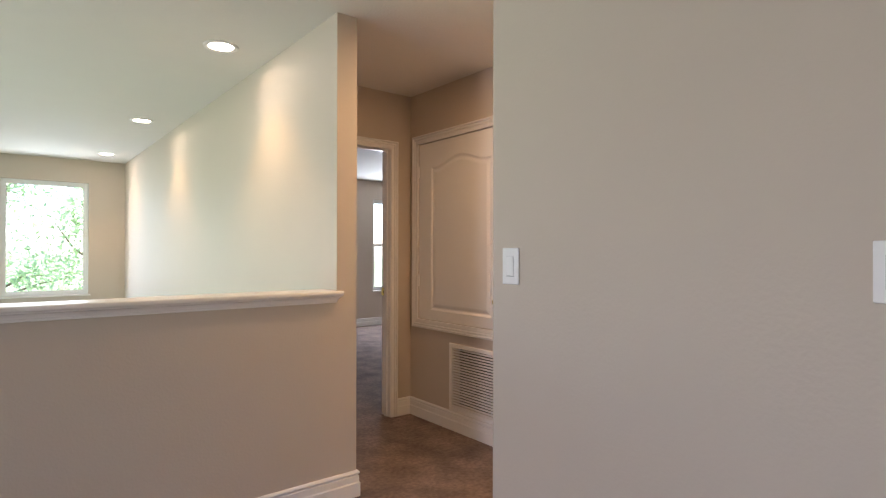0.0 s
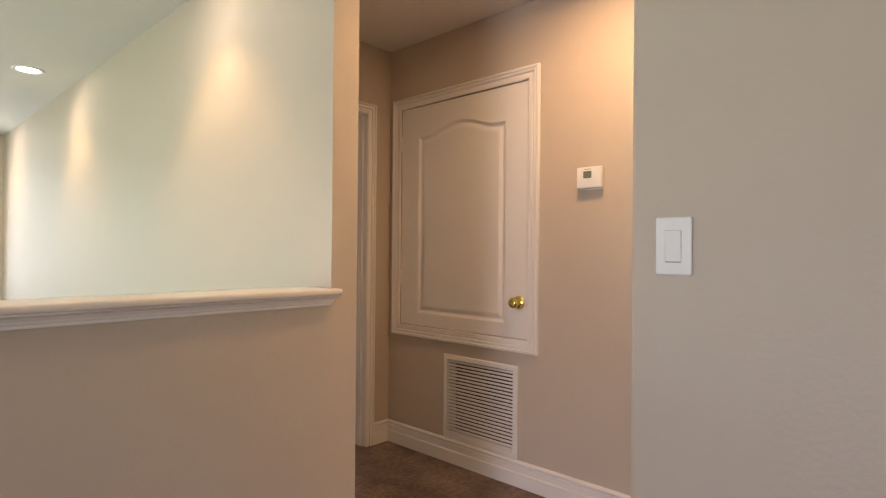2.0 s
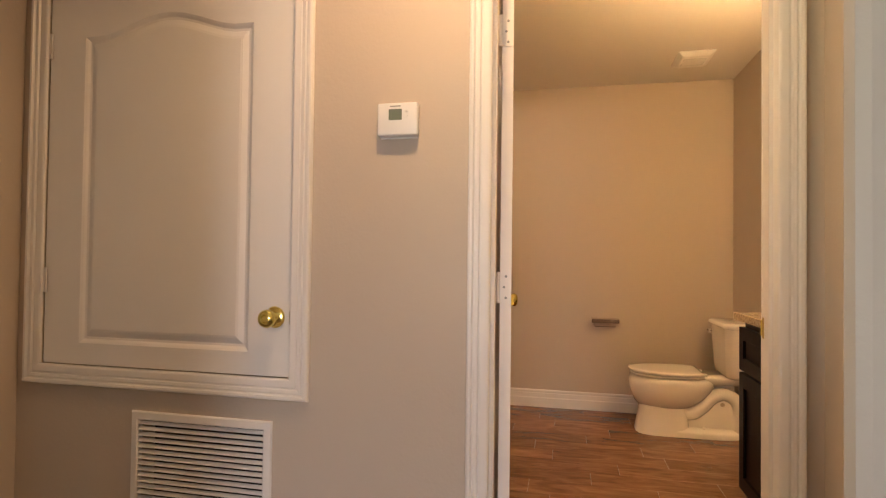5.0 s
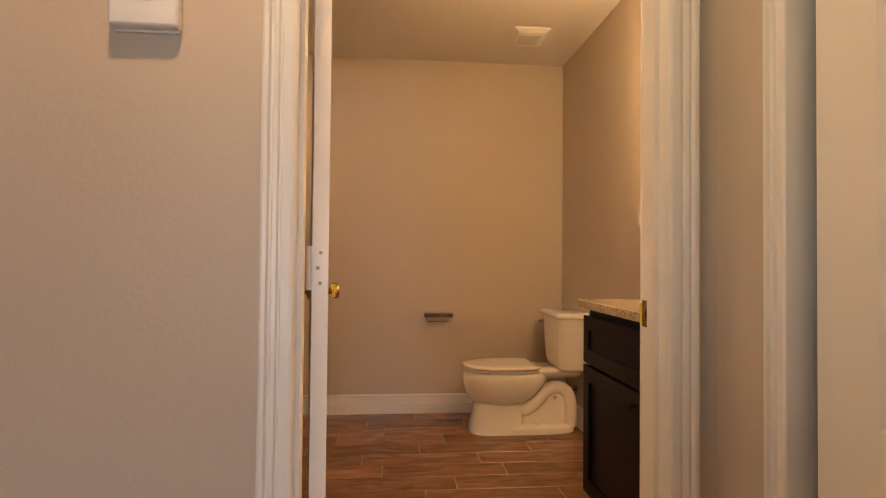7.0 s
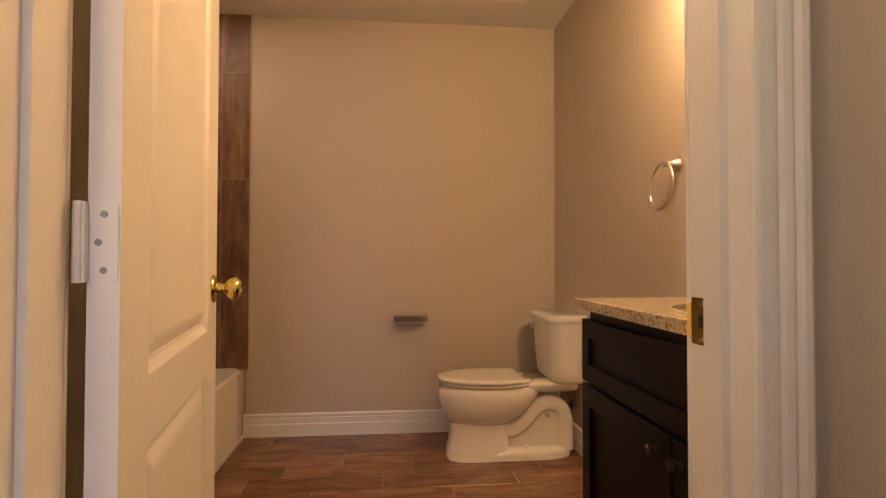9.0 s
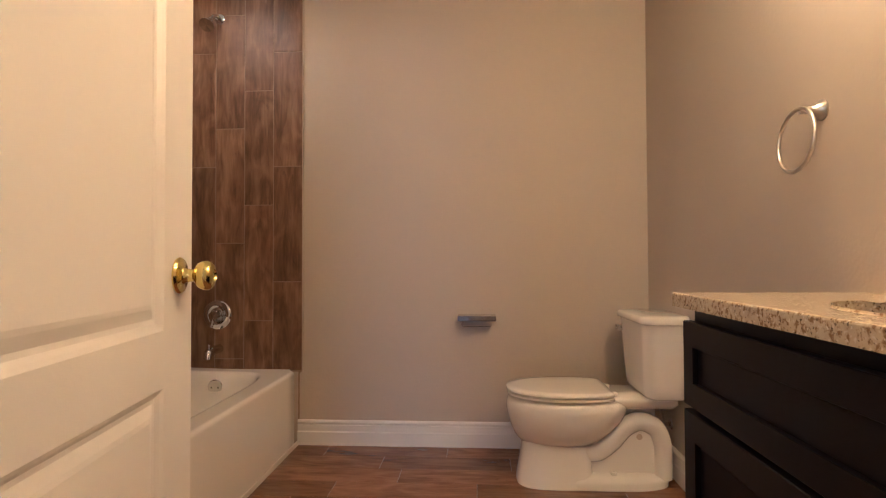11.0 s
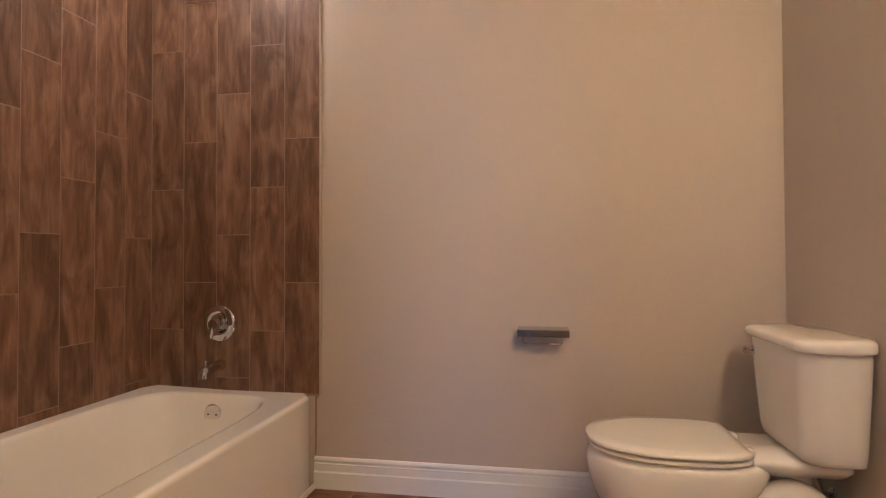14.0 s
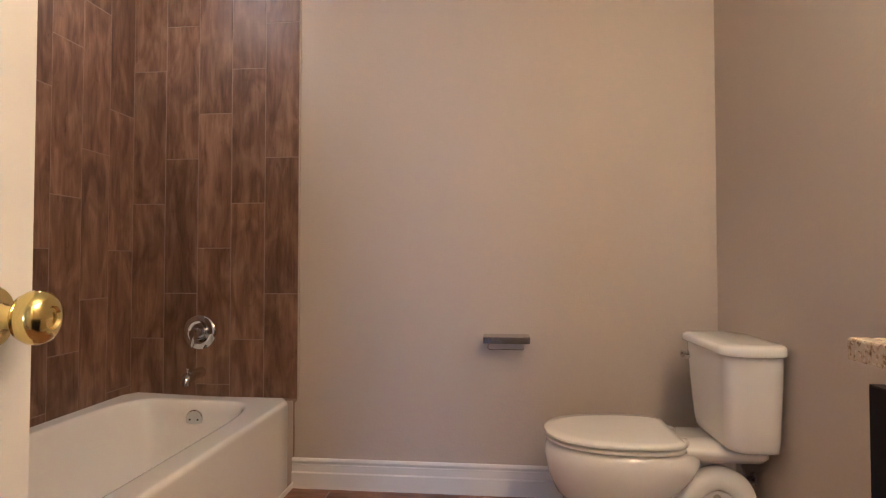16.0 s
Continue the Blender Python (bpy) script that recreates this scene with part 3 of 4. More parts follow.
# raised closet door over the return grille; its leaf runs from the latch (small y) to the hinges (large y)
AW, AHH = AH[1] - AH[0] - 0.016, AH[3] - AH[2] - 0.016
closet = thing("closet_door", pose(HX + 0.004, AH[1] - 0.008, AH[2] + 0.008, 0, 0, -90), "white moulded closet door with an arched panel, closed", "door")
part("leaf", moulded_slab(AW, AHH, 0.035, [contour(0.145, AW - 0.145, 0.072, 1.125, 0.06)]), DOOR, closet)
knob(closet, AW - 0.052, 0.185)
for v in (1.10, 0.285):
    bm = bmesh.new()
    lathe(bm, [(0.0, -0.045), (0.006, -0.045), (0.006, 0.045), (0.0, 0.045)], pose(-0.004, -0.012, v), 12)
    box(bm, -0.012, 0.012, -0.0095, -0.004, v - 0.043, v + 0.043)
    part("hinge", bm, TRIM, closet, "white painted hinge", smooth=40)
part("latch_plate", boxed(AW + 0.001, AW + 0.008, -0.010, 0.0, 0.165, 0.205), BRASS, closet, "small brass latch")

# bathroom door, standing open a little past square
BH = (2.612, 1.648)
bath_door = thing("bathroom_door", pose(BH[0], BH[1], 0.012, 0, 0, 8.6), "white moulded two-panel bathroom door standing open", "door")
DW = 0.763
part("leaf", moulded_slab(DW, 2.005, 0.035, [contour(0.13, DW - 0.13, 0.838, 1.80, 0.07), contour(0.13, DW - 0.13, 0.22, 0.738)]), DOOR, bath_door)
knob(bath_door, DW - 0.066, 0.932)
knob(bath_door, DW - 0.066, 0.932, 1, 0.035)
for v in (1.815, 1.02, 0.22):
    bm = bmesh.new()
    loft(bm, [[(x, max(y, 0.002), v + z) for y, z, _ in rounded_rect(0.044, 0.092, 0.010, 0, 0.011, 0)] for x in (0.0, -0.0032)])
    box(bm, -0.016, -0.0032, 0.033, 0.0355, v - 0.046, v + 0.046)
    lathe(bm, [(0.0, -0.047), (0.0065, -0.047), (0.0065, 0.047), (0.0, 0.047)], pose(-0.010, 0.041, v), 12)
    hg = part("hinge", bm, TRIM, bath_door, "white painted butt hinge")
    for dz in (-0.033, 0, 0.033):
        part("screw", lathe(bmesh.new(), [(0.0, 0.0), (0.0042, 0.0), (0.0038, 0.001), (0.0, 0.0014)], pose(-0.0032, 0.017 + (0.006 if dz == 0 else 0), v + dz, 0, -90), 10), GREY, hg)

# linen door, closed
LWD = LD[1] - LD[0] - 0.03
linen = thing("linen_door", pose(LD[0] + 0.002, RY - 0.035, 0.012, 0, 0, 0), "white moulded linen door, closed", "door")
part("leaf", moulded_slab(LWD, 2.005, 0.035, [contour(0.115, LWD - 0.115, 0.80, 1.76, 0.07), contour(0.115, LWD - 0.115, 0.24, 0.655)]), DOOR, linen)
linen.matrix_basis = pose(LD[0] + 0.002 + LWD, RY - 0.028, 0.012, 0, 0, 180)
# near-black strip puts the shade of the door gap into colour
part("gap_shade", boxed(-0.0085, -0.0005, 0.006, 0.034, 0, 2.0), DARK, linen)

# brass strike plate on the latch side of the bathroom jamb
strike = thing("strike_plate", pose(2.563, BD[0] + 0.002, 0.937), "polished brass strike plate on the white jamb", "strike plate")
bm = bmesh.new()
box(bm, -0.022, 0.022, 0, 0.0018, -0.029, 0.029, bevel=0.0006)
part("plate", bm, BRASS, strike)
bm = bmesh.new()
sweep(bm, [(0.022, -0.022), (0.022, 0.022)], ((0, 0), (0, 0.0018), (-0.006, 0.004), (-0.010, 0.001), (-0.010, -0.003), (-0.006, 0.0018)), lambda u, v, o: (u, o, v))
part("lip", bm, BRASS, strike)
# no real hole: a near-black patch paints its shade on the plate
part("latch_hole_shade", boxed(-0.004, 0.006, 0.0015, 0.0022, -0.008, 0.008), DARK, strike)
for z in (-0.021, 0.021):
    part("screw", lathe(bmesh.new(), [(0.0, 0), (0.0045, 0), (0.004, 0.001), (0.0, 0.0014)], pose(0, 0.0017, z, -90), 12), BRASS, strike)

bed_strike = copy_thing(strike, pose(BEDD[1] - 0.0035, EY + 0.088, 0.937, 0, 0, 90))
bed_strike["label"] = "polished brass strike plate on the bedroom jamb"

# ---- hall things ----


def return_grille():
    y0, y1, z0, z1 = 2.372, 2.882, 0.134, 0.604
    ob = thing("return_air_grille", pose(HX, y1, z0, 0, 0, -90), "white metal return-air grille with level louvres", "air grille")
    w, h, f = y1 - y0, z1 - z0, 0.028
    bm = bmesh.new()
    sweep(bm, [(0, 0), (w, 0), (w, h), (0, h)], ((0, 0), (0, 0.004), (0.004, 0.008), (f - 0.004, 0.010), (f, 0.007), (f, -0.012), (f - 0.002, -0.012), (f - 0.002, 0)), lambda u, v, o: (u, -o, v), True)
    part("frame", bm, TRIM, ob, smooth=30)
    # near-black sheet stands in for the shade inside the duct
    part("duct_shade", boxed(f + 0.0005, w - f - 0.0005, 0.07, 0.075, f + 0.0005, h - f - 0.0005), DARK, ob)
    n = 22
    me = None
    for k in range(n):
        v = f + (h - 2 * f) * (k + 0.5) / n
        if me is None:
            bm = bmesh.new()
            sweep(bm, [(f, 0), (w - f, 0)], ((0.0036, -0.001), (0.0051, -0.001), (-0.0029, 0.0085), (-0.0045, 0.0085)), lambda u, s, o: (u, -o + 0.002, s))
            me = mesh_of(bm, "slat", TRIM)
        s = new("slat", me)
        s.parent, s.location = ob, (0, 0, v)
    return ob


return_grille()

th = thing("thermostat", pose(HX, 2.033, 1.477, 0, 0, -90), "white wall thermostat with a small grey display", "thermostat")
part("body", boxed(0, 0.123, -0.030, 0.0, 0, 0.098, bevel=0.006, segments=3), PLASTIC, th, smooth=40)
part("base_plate", boxed(0.004, 0.119, -0.006, 0.0, -0.004, 0.0), PLASTIC, th)
part("display", boxed(0.036, 0.076, -0.0315, -0.029, 0.046, 0.078), LCD, th, "grey-green display")
for z in (0.052, 0.068):
    part("button", boxed(0.085, 0.094, -0.0325, -0.029, z, z + 0.007, bevel=0.001), PLASTIC, th)
part("lettering", boxed(0.040, 0.072, -0.0305, -0.0295, 0.085, 0.0885), GREY, th)


def switch_plate(y, z):
    ob = thing("light_switch", pose(NX, y, z, 0, 0, -90), "white rocker light switch on the beige wall", "light switch", "switches on the loft wall")
    w, h = 0.076, 0.123
    part("plate", boxed(-w / 2, w / 2, -0.0065, 0, -h / 2, h / 2, bevel=0.0035, segments=3), PLASTIC, ob, smooth=40)
    bm = bmesh.new()
    sweep(bm, [(-0.0175, -0.034), (0.0175, -0.034), (0.0175, 0.034), (-0.0175, 0.034)], ((0, 0.0066), (0.001, 0.0066), (0.001, 0.0060), (0, 0.0060)), lambda u, v, o: (u, -o, v), True)
    # darker ring paints the shade between rocker and plate
    part("seam_shade", bm, SEAM_SHADE, ob)
    bm = bmesh.new()
    sweep(bm, [(-0.016, -0.032), (-0.016, 0.032)], ((0, 0.005), (-0.032, 0.005), (-0.032, 0.008), (0, 0.008)), lambda u, v, o: (u, -o - (0.002 if v > 0 else -0.0005), v))
    part("rocker", bm, PLASTIC, ob)
    # grey strip is the shadow line below the rocker, as colour
    part("rocker_shadow", boxed(-0.016, 0.016, -0.0076, -0.006, -0.0350, -0.0325), GREY, ob)
    for v in (-0.048, 0.048):
        part("screw", lathe(bmesh.new(), [(0.0, 0), (0.003, 0), (0.0025, 0.0008), (0.0, 0.0009)], pose(0, -0.0065, v, 90), 10), PLASTIC, ob)
    return ob


switch_plate(1.186, 1.196)
switch_plate(0.157, 1.206)

for y in (3.19, 5.53, 7.75):
    can = thing("recessed_light", pose(1.0, y, CH), "white recessed ceiling light, switched on", "ceiling light", "recessed lights over the stairwell")
    part("trim_ring", lathe(bmesh.new(), [(0.068, 0.0), (0.098, 0.0), (0.098, -0.004), (0.090, -0.008), (0.072, -0.006), (0.066, 0.0)], steps=36), TRIM, can, smooth=40)
    part("lens", lathe(bmesh.new(), [(0.0, -0.0005), (0.067, -0.0005), (0.067, -0.003), (0.0, -0.0035)], steps=32), LENS, can)

can = thing("recessed_light", pose(4.72, 2.48, CH), "white recessed ceiling light over the bathtub", "ceiling light")
part("trim_ring", lathe(bmesh.new(), [(0.068, 0.0), (0.098, 0.0), (0.098, -0.004), (0.090, -0.008), (0.072, -0.006), (0.066, 0.0)], steps=36), TRIM, can, smooth=40)
part("lens", lathe(bmesh.new(), [(0.0, -0.0005), (0.067, -0.0005), (0.067, -0.003), (0.0, -0.0035)], steps=32), LENS, can)

# ---- bathroom things ----


def bathtub():
    x0, x1, y0, y1, h = 3.674, BX1 - 0.008, 2.146, BY1 - 0.011, 0.399
    cx, cy, w, d = (x0 + x1) / 2, (y0 + y1) / 2, x1 - x0, y1 - y0
    ob = thing("bathtub", pose(cx, cy, 0), "white alcove bathtub with a plain apron", "bathtub")
    n = 72
    def outline(hw, hd, ox, oy, z, power):
        out = []
        for k in range(n):
            t = 2 * math.pi * (k + 0.5) / n
            c, s = math.cos(t), math.sin(t)
            e = 2 / power
            out.append((ox + hw * math.copysign(abs(c) ** e, c), oy + hd * math.copysign(abs(s) ** e, s), z))
        return out
    def rect(hw, hd, z):
        out = []
        for k in range(n):
            t = 2 * math.pi * (k + 0.5) / n
            c, s = math.cos(t), math.sin(t)
            f = 1 / max(abs(c), abs(s))
            out.append((hw * c * f, hd * s * f, z))
        return out
    bm = bmesh.new()
    hw, hd = w / 2, d / 2
    rings = [rect(hw, hd, 0.0), rect(hw, hd, h - 0.028), rect(hw, hd, h - 0.018)] + [rect(hw - 0.016 * (1 - math.cos(a)), hd - 0.016 * (1 - math.cos(a)), h - 0.016 * (1 - math.sin(a))) for a in (math.pi / 8 * k for k in range(5))] + [rect(hw - 0.022, hd - 0.022, h)]
    oy = 0.012
    for inx, iny, z, p in ((0.078, 0.076, h, 5), (0.086, 0.084, h, 5), (0.095, 0.092, h - 0.003, 5), (0.102, 0.099, h - 0.012, 5), (0.112, 0.107, h - 0.05, 4.6), (0.130, 0.120, 0.22, 4.2), (0.150, 0.135, 0.13, 3.8), (0.175, 0.155, 0.085, 3.6), (0.22, 0.19, 0.062, 3.4), (0.34, 0.26, 0.055, 3)):
        rings.append(outline(hw - inx, hd - iny, 0.0, oy, z, p))
    loft(bm, rings)
    for v in bm.verts:
        if v.co.z > h - 0.03:
            v.co.z += 0.012 * max(0, v.co.y / hd)
    part("shell", bm, ACRYLIC, ob, smooth=32)
    part("apron_toe", boxed(-hw, hw, -hd - 0.006, -hd, 0.0, 0.028, bevel=0.003), ACRYLIC, ob)
    turn = pose(hw - 0.110, oy, 0.322, 0, -90)
    of = part("overflow_plate", lathe(bmesh.new(), [(0.0, -0.006), (0.040, -0.006), (0.041, 0.003), (0.037, 0.008), (0.0, 0.010)], turn), CHROME, ob, "round chrome overflow plate", smooth=40)
    for dy in (-0.018, 0.018):
        part("screw", lathe(bmesh.new(), [(0.0, 0.008), (0.004, 0.008), (0.0035, 0.0105), (0.0, 0.011)], turn @ pose(0, dy, 0), 10), DARK, of)
    part("drain", lathe(bmesh.new(), [(0.0, 0.0), (0.03, 0.0), (0.03, 0.003), (0.0, 0.004)], pose(hw - 0.36, oy, 0.056)), CHROME, ob, smooth=40)
    return ob


bathtub()
FY = 2.585
face = BX1 - 0.011
tv = thing("tub_valve", pose(face, FY, 0.685, 0, -90), "round chrome tub and shower valve with a lever", "tub faucet")
part("escutcheon", lathe(bmesh.new(), [(0.0, 0.0), (0.077, 0.0), (0.077, 0.004), (0.070, 0.010), (0.052, 0.013), (0.046, 0.009), (0.034, 0.009), (0.030, 0.016), (0.0, 0.016)], steps=44), CHROME, tv, smooth=35)
part("hub", lathe(bmesh.new(), [(0.0, 0.01), (0.027, 0.01), (0.025, 0.045), (0.021, 0.053), (0.0, 0.055)]), CHROME, tv, smooth=35)
part("lever", tube(bmesh.new(), [(0, 0, 0.042), (-0.022, 0.006, 0.046), (-0.052, 0.012, 0.044), (-0.062, 0.014, 0.042)], [0.011, 0.0105, 0.009, 0.005]), CHROME, tv, smooth=50)
sp = thing("tub_spout", pose(face, FY - 0.008, 0.505), "chrome tub spout with a diverter", "tub spout")
part("body", tube(bmesh.new(), [(0, 0, 0), (-0.03, 0, 0.0), (-0.08, 0, -0.001), (-0.115, 0, -0.006), (-0.128, 0, -0.016), (-0.130, 0, -0.035)], [0.024, 0.0235, 0.0235, 0.023, 0.021, 0.019], 20), CHROME, sp, smooth=50)
part("diverter", lathe(bmesh.new(), [(0.0, 0.0), (0.004, 0.0), (0.004, 0.014), (0.007, 0.016), (0.007, 0.022), (0.0, 0.023)], pose(-0.112, 0, 0.014)), CHROME, sp, smooth=40)
sh = thing("shower_head", pose(face, FY - 0.005, 2.285), "chrome shower arm and head on the tiled wall", "shower head")
part("flange", lathe(bmesh.new(), [(0.0, 0.0), (0.030, 0.0), (0.026, 0.008), (0.012, 0.012), (0.0, 0.012)], pose(0, 0, 0, 0, -90)), CHROME, sh, smooth=40)
part("arm", tube(bmesh.new(), curve_points([(0, 0, 0), (-0.045, 0, 0.0), (-0.085, 0, -0.022), (-0.115, 0, -0.052)]), 0.0095), CHROME, sh, smooth=50)
part("head", lathe(bmesh.new(), [(0.0, 0.0), (0.013, 0.0), (0.014, 0.018), (0.020, 0.030), (0.036, 0.058), (0.037, 0.066), (0.0, 0.064)], pose(-0.112, 0, -0.048, 0, 180 + 42)), CHROME, sh, "bell-shaped chrome head", smooth=40)


def toilet():
    ob = thing("toilet", pose(4.82, BY0, 0), "white two-piece toilet with its lid closed", "toilet")
    bm = bmesh.new()
    loft(bm, [egg(0.052, 0.706, 0.142, 0.0, square=3.0), egg(0.052, 0.706, 0.142, 0.026, square=3.0), egg(0.057, 0.701, 0.136, 0.038, square=3.0), egg(0.085, 0.67, 0.098, 0.052, square=3.0)])
    loft(bm, [egg(0.375, 0.710, 0.144, 0.0, square=3.4), egg(0.380, 0.702, 0.134, 0.05, square=3.4), egg(0.384, 0.686, 0.118, 0.14, square=3.2), egg(0.385, 0.685, 0.114, 0.19, square=3.0), egg(0.37, 0.69, 0.112, 0.24)])
    loft(bm, [egg(0.43, 0.64, 0.065, 0.150), egg(0.37, 0.688, 0.112, 0.170), egg(0.325, 0.714, 0.144, 0.198), egg(0.28, 0.732, 0.167, 0.236), egg(0.245, 0.744, 0.182, 0.278), egg(0.228, 0.751, 0.190, 0.312), egg(0.222, 0.752, 0.191, 0.332), egg(0.221, 0.749, 0.189, 0.349), egg(0.224, 0.743, 0.184, 0.361), egg(0.230, 0.734, 0.177, 0.369), egg(0.240, 0.724, 0.168, 0.373)])
    loft(bm, [rounded_rect(0.20, 0.30, 0.03, 0.335, 0, 0.185), rounded_rect(0.25, 0.335, 0.04, 0.356, 0, 0.19), rounded_rect(0.268, 0.34, 0.05, 0.366, 0, 0.195), rounded_rect(0.272, 0.342, 0.05, 0.378, 0, 0.195), rounded_rect(0.262, 0.332, 0.045, 0.385, 0, 0.195)])
    box(bm, -0.040, 0.040, 0.10, 0.42, 0.03, 0.34, bevel=0.02, segments=3)
    box(bm, -0.074, 0.074, 0.085, 0.40, 0.03, 0.262, bevel=0.028, segments=4)
    for s in (-1, 1):
        path = curve_points([(s * 0.050, 0.33, 0.315), (s * 0.058, 0.385, 0.245), (s * 0.060, 0.425, 0.185), (s * 0.060, 0.41, 0.142), (s * 0.060, 0.36, 0.140), (s * 0.060, 0.30, 0.185), (s * 0.060, 0.245, 0.245), (s * 0.060, 0.18, 0.272), (s * 0.060, 0.115, 0.245), (s * 0.060, 0.088, 0.18), (s * 0.060, 0.085, 0.10), (s * 0.060, 0.085, 0.03)])
        tube(bm, path, 0.041, 16)
    bowl = part("bowl", bm, PORCELAIN, ob, smooth=55)
    # flat darker discs paint the shade of the mould holes, without a recess
    for s in (-1, 1):
        part("mould_hole_shade", lathe(bmesh.new(), [(0.0, 0.0), (0.013, 0.0), (0.013, 0.001), (0.0, 0.001)], pose(s * 0.0742, 0.185, 0.208, 0, s * 90), 20), CAULK_AND_SHADE, bowl)
    def cut(front, hw, z, back=0.303):
        return [(x, max(y, back), h) for x, y, h in egg(0.245, front, hw, z, square=2.35)]
    bm = bmesh.new()
    loft(bm, [cut(0.743, 0.188, 0.3765), cut(0.747, 0.192, 0.3795), cut(0.747, 0.192, 0.3865), cut(0.741, 0.187, 0.3895)])
    part("seat", bm, PORCELAIN, ob, smooth=50)
    bm = bmesh.new()
    loft(bm, [cut(0.748, 0.194, 0.3955), cut(0.752, 0.198, 0.399), cut(0.752, 0.198, 0.406), cut(0.746, 0.193, 0.4105, 0.307), cut(0.71, 0.160, 0.4125, 0.33), cut(0.62, 0.085, 0.413, 0.38)])
    part("lid", bm, PORCELAIN, ob, smooth=50)
    for s in (-1, 1):
        part("lid_hinge", boxed(s * 0.075 - 0.02, s * 0.075 + 0.02, 0.278, 0.31, 0.373, 0.402, bevel=0.006), PORCELAIN, ob, smooth=50)
    bm = bmesh.new()
    cy = 0.010
    def section(w, d, z, r=0.055):
        return rounded_rect(w, d, r, z, 0, cy + d / 2)
    loft(bm, [section(0.325, 0.150, 0.386, 0.04), section(0.345, 0.164, 0.391), section(0.358, 0.170, 0.404), section(0.368, 0.174, 0.43), section(0.400, 0.182, 0.57), section(0.425, 0.188, 0.702)])
    part("tank", bm, PORCELAIN, ob, smooth=50)
    bm = bmesh.new()
    def top(w, d, z):
        return rounded_rect(w, d, 0.06, z, 0, cy - 0.004 + d / 2)
    loft(bm, [top(0.440, 0.196, 0.702), top(0.456, 0.205, 0.706), top(0.459, 0.207, 0.712), top(0.459, 0.207, 0.723), top(0.453, 0.203, 0.731), top(0.435, 0.191, 0.7365), top(0.36, 0.14, 0.7385)])
    part("tank_lid", bm, PORCELAIN, ob, smooth=50)
    lv = part("flush_lever", lathe(bmesh.new(), [(0.0, 0.0), (0.016, 0.0), (0.016, 0.005), (0.010, 0.009), (0.009, 0.016), (0.013, 0.019), (0.0135, 0.027), (0.009, 0.032), (0.0, 0.033)], pose(0.155, cy + 0.184, 0.655, -90)), CHROME, ob, "chrome flush lever", smooth=40)
    part("arm", tube(bmesh.new(), [(0.155, cy + 0.207, 0.655), (0.135, cy + 0.209, 0.653), (0.112, cy + 0.208, 0.650)], [0.008, 0.007, 0.009], 12), CHROME, lv, smooth=50)
    for s in (-1, 1):
        part("bolt_cap", lathe(bmesh.new(), [(0.0, 0.0), (0.014, 0.0), (0.013, 0.010), (0.007, 0.016), (0.0, 0.017)], pose(s * 0.092, 0.30, 0.048), 16), PORCELAIN, ob, smooth=50)
    return ob


toilet()
sv = thing("supply_valve", pose(4.895, BY0, 0.222), "chrome toilet supply valve on the wall", "water valve")
part("flange", lathe(bmesh.new(), [(0.0, 0.0), (0.026, 0.0), (0.022, 0.006), (0.0, 0.008)], pose(0, 0, 0, -90)), CHROME, sv, smooth=40)
part("stem", tube(bmesh.new(), [(0, 0, 0), (0, 0.05, 0)], 0.008), CHROME, sv, smooth=50)
part("handle", lathe(bmesh.new(), [(0.0, 0.0), (0.016, 0.0), (0.019, 0.006), (0.016, 0.014), (0.0, 0.015)], pose(0, 0.045, 0, -90)), CHROME, sv, smooth=40)
part("supply_hose", tube(bmesh.new(), curve_points([(0.0, 0.03, 0.005), (0.03, 0.032, 0.04), (0.045, 0.045, 0.10), (0.03, 0.07, 0.168)]), 0.006), NICKEL, sv, smooth=50)

# toilet paper holder: a flat chrome cover over a wire bar, dark reflections in its colour
tp = thing("paper_holder", pose(BX1, 1.197, 0.685), "chrome toilet paper holder with a flat cover and no roll", "paper holder")
part("cover", boxed(-0.105, 0.0, -0.097, 0.097, 0.004, 0.0075, bevel=0.0012), CHROME_DARKENED, tp)
part("lip", boxed(-0.107, -0.1035, -0.097, 0.097, -0.020, 0.0065, bevel=0.0012), CHROME_DARKENED, tp)
part("mount", boxed(-0.012, -0.0005, -0.03, 0.03, -0.03, -0.0082, bevel=0.002), CHROME_DARKENED, tp)
part("wire_bar", tube(bmesh.new(), [(-0.055, 0.075, -0.008), (-0.055, 0.078, -0.045), (-0.055, 0.070, -0.052), (-0.055, -0.068, -0.052), (-0.055, -0.074, -0.045)], 0.0018, 8), CHROME_DARKENED, tp, smooth=50)

# towel ring
tr = thing("towel_ring", pose(3.760, BY0, 1.352), "brushed nickel towel ring on the wall above the vanity", "towel ring")
part("post", lathe(bmesh.new(), [(0.0, 0.0), (0.027, 0.0), (0.027, 0.004), (0.021, 0.010), (0.014, 0.022), (0.010, 0.038), (0.011, 0.058), (0.0, 0.060)], pose(0, 0, 0, -90)), NICKEL, tr, smooth=35)
part("ring", tube(bmesh.new(), [(0.080 * math.sin(a), 0.062 + 0.012 * (1 - math.cos(a)) * 0.5, -0.078 + 0.080 * math.cos(a)) for a in (2 * math.pi * k / 48 for k in range(48))], 0.0055, 12, True), NICKEL, tr, smooth=60)


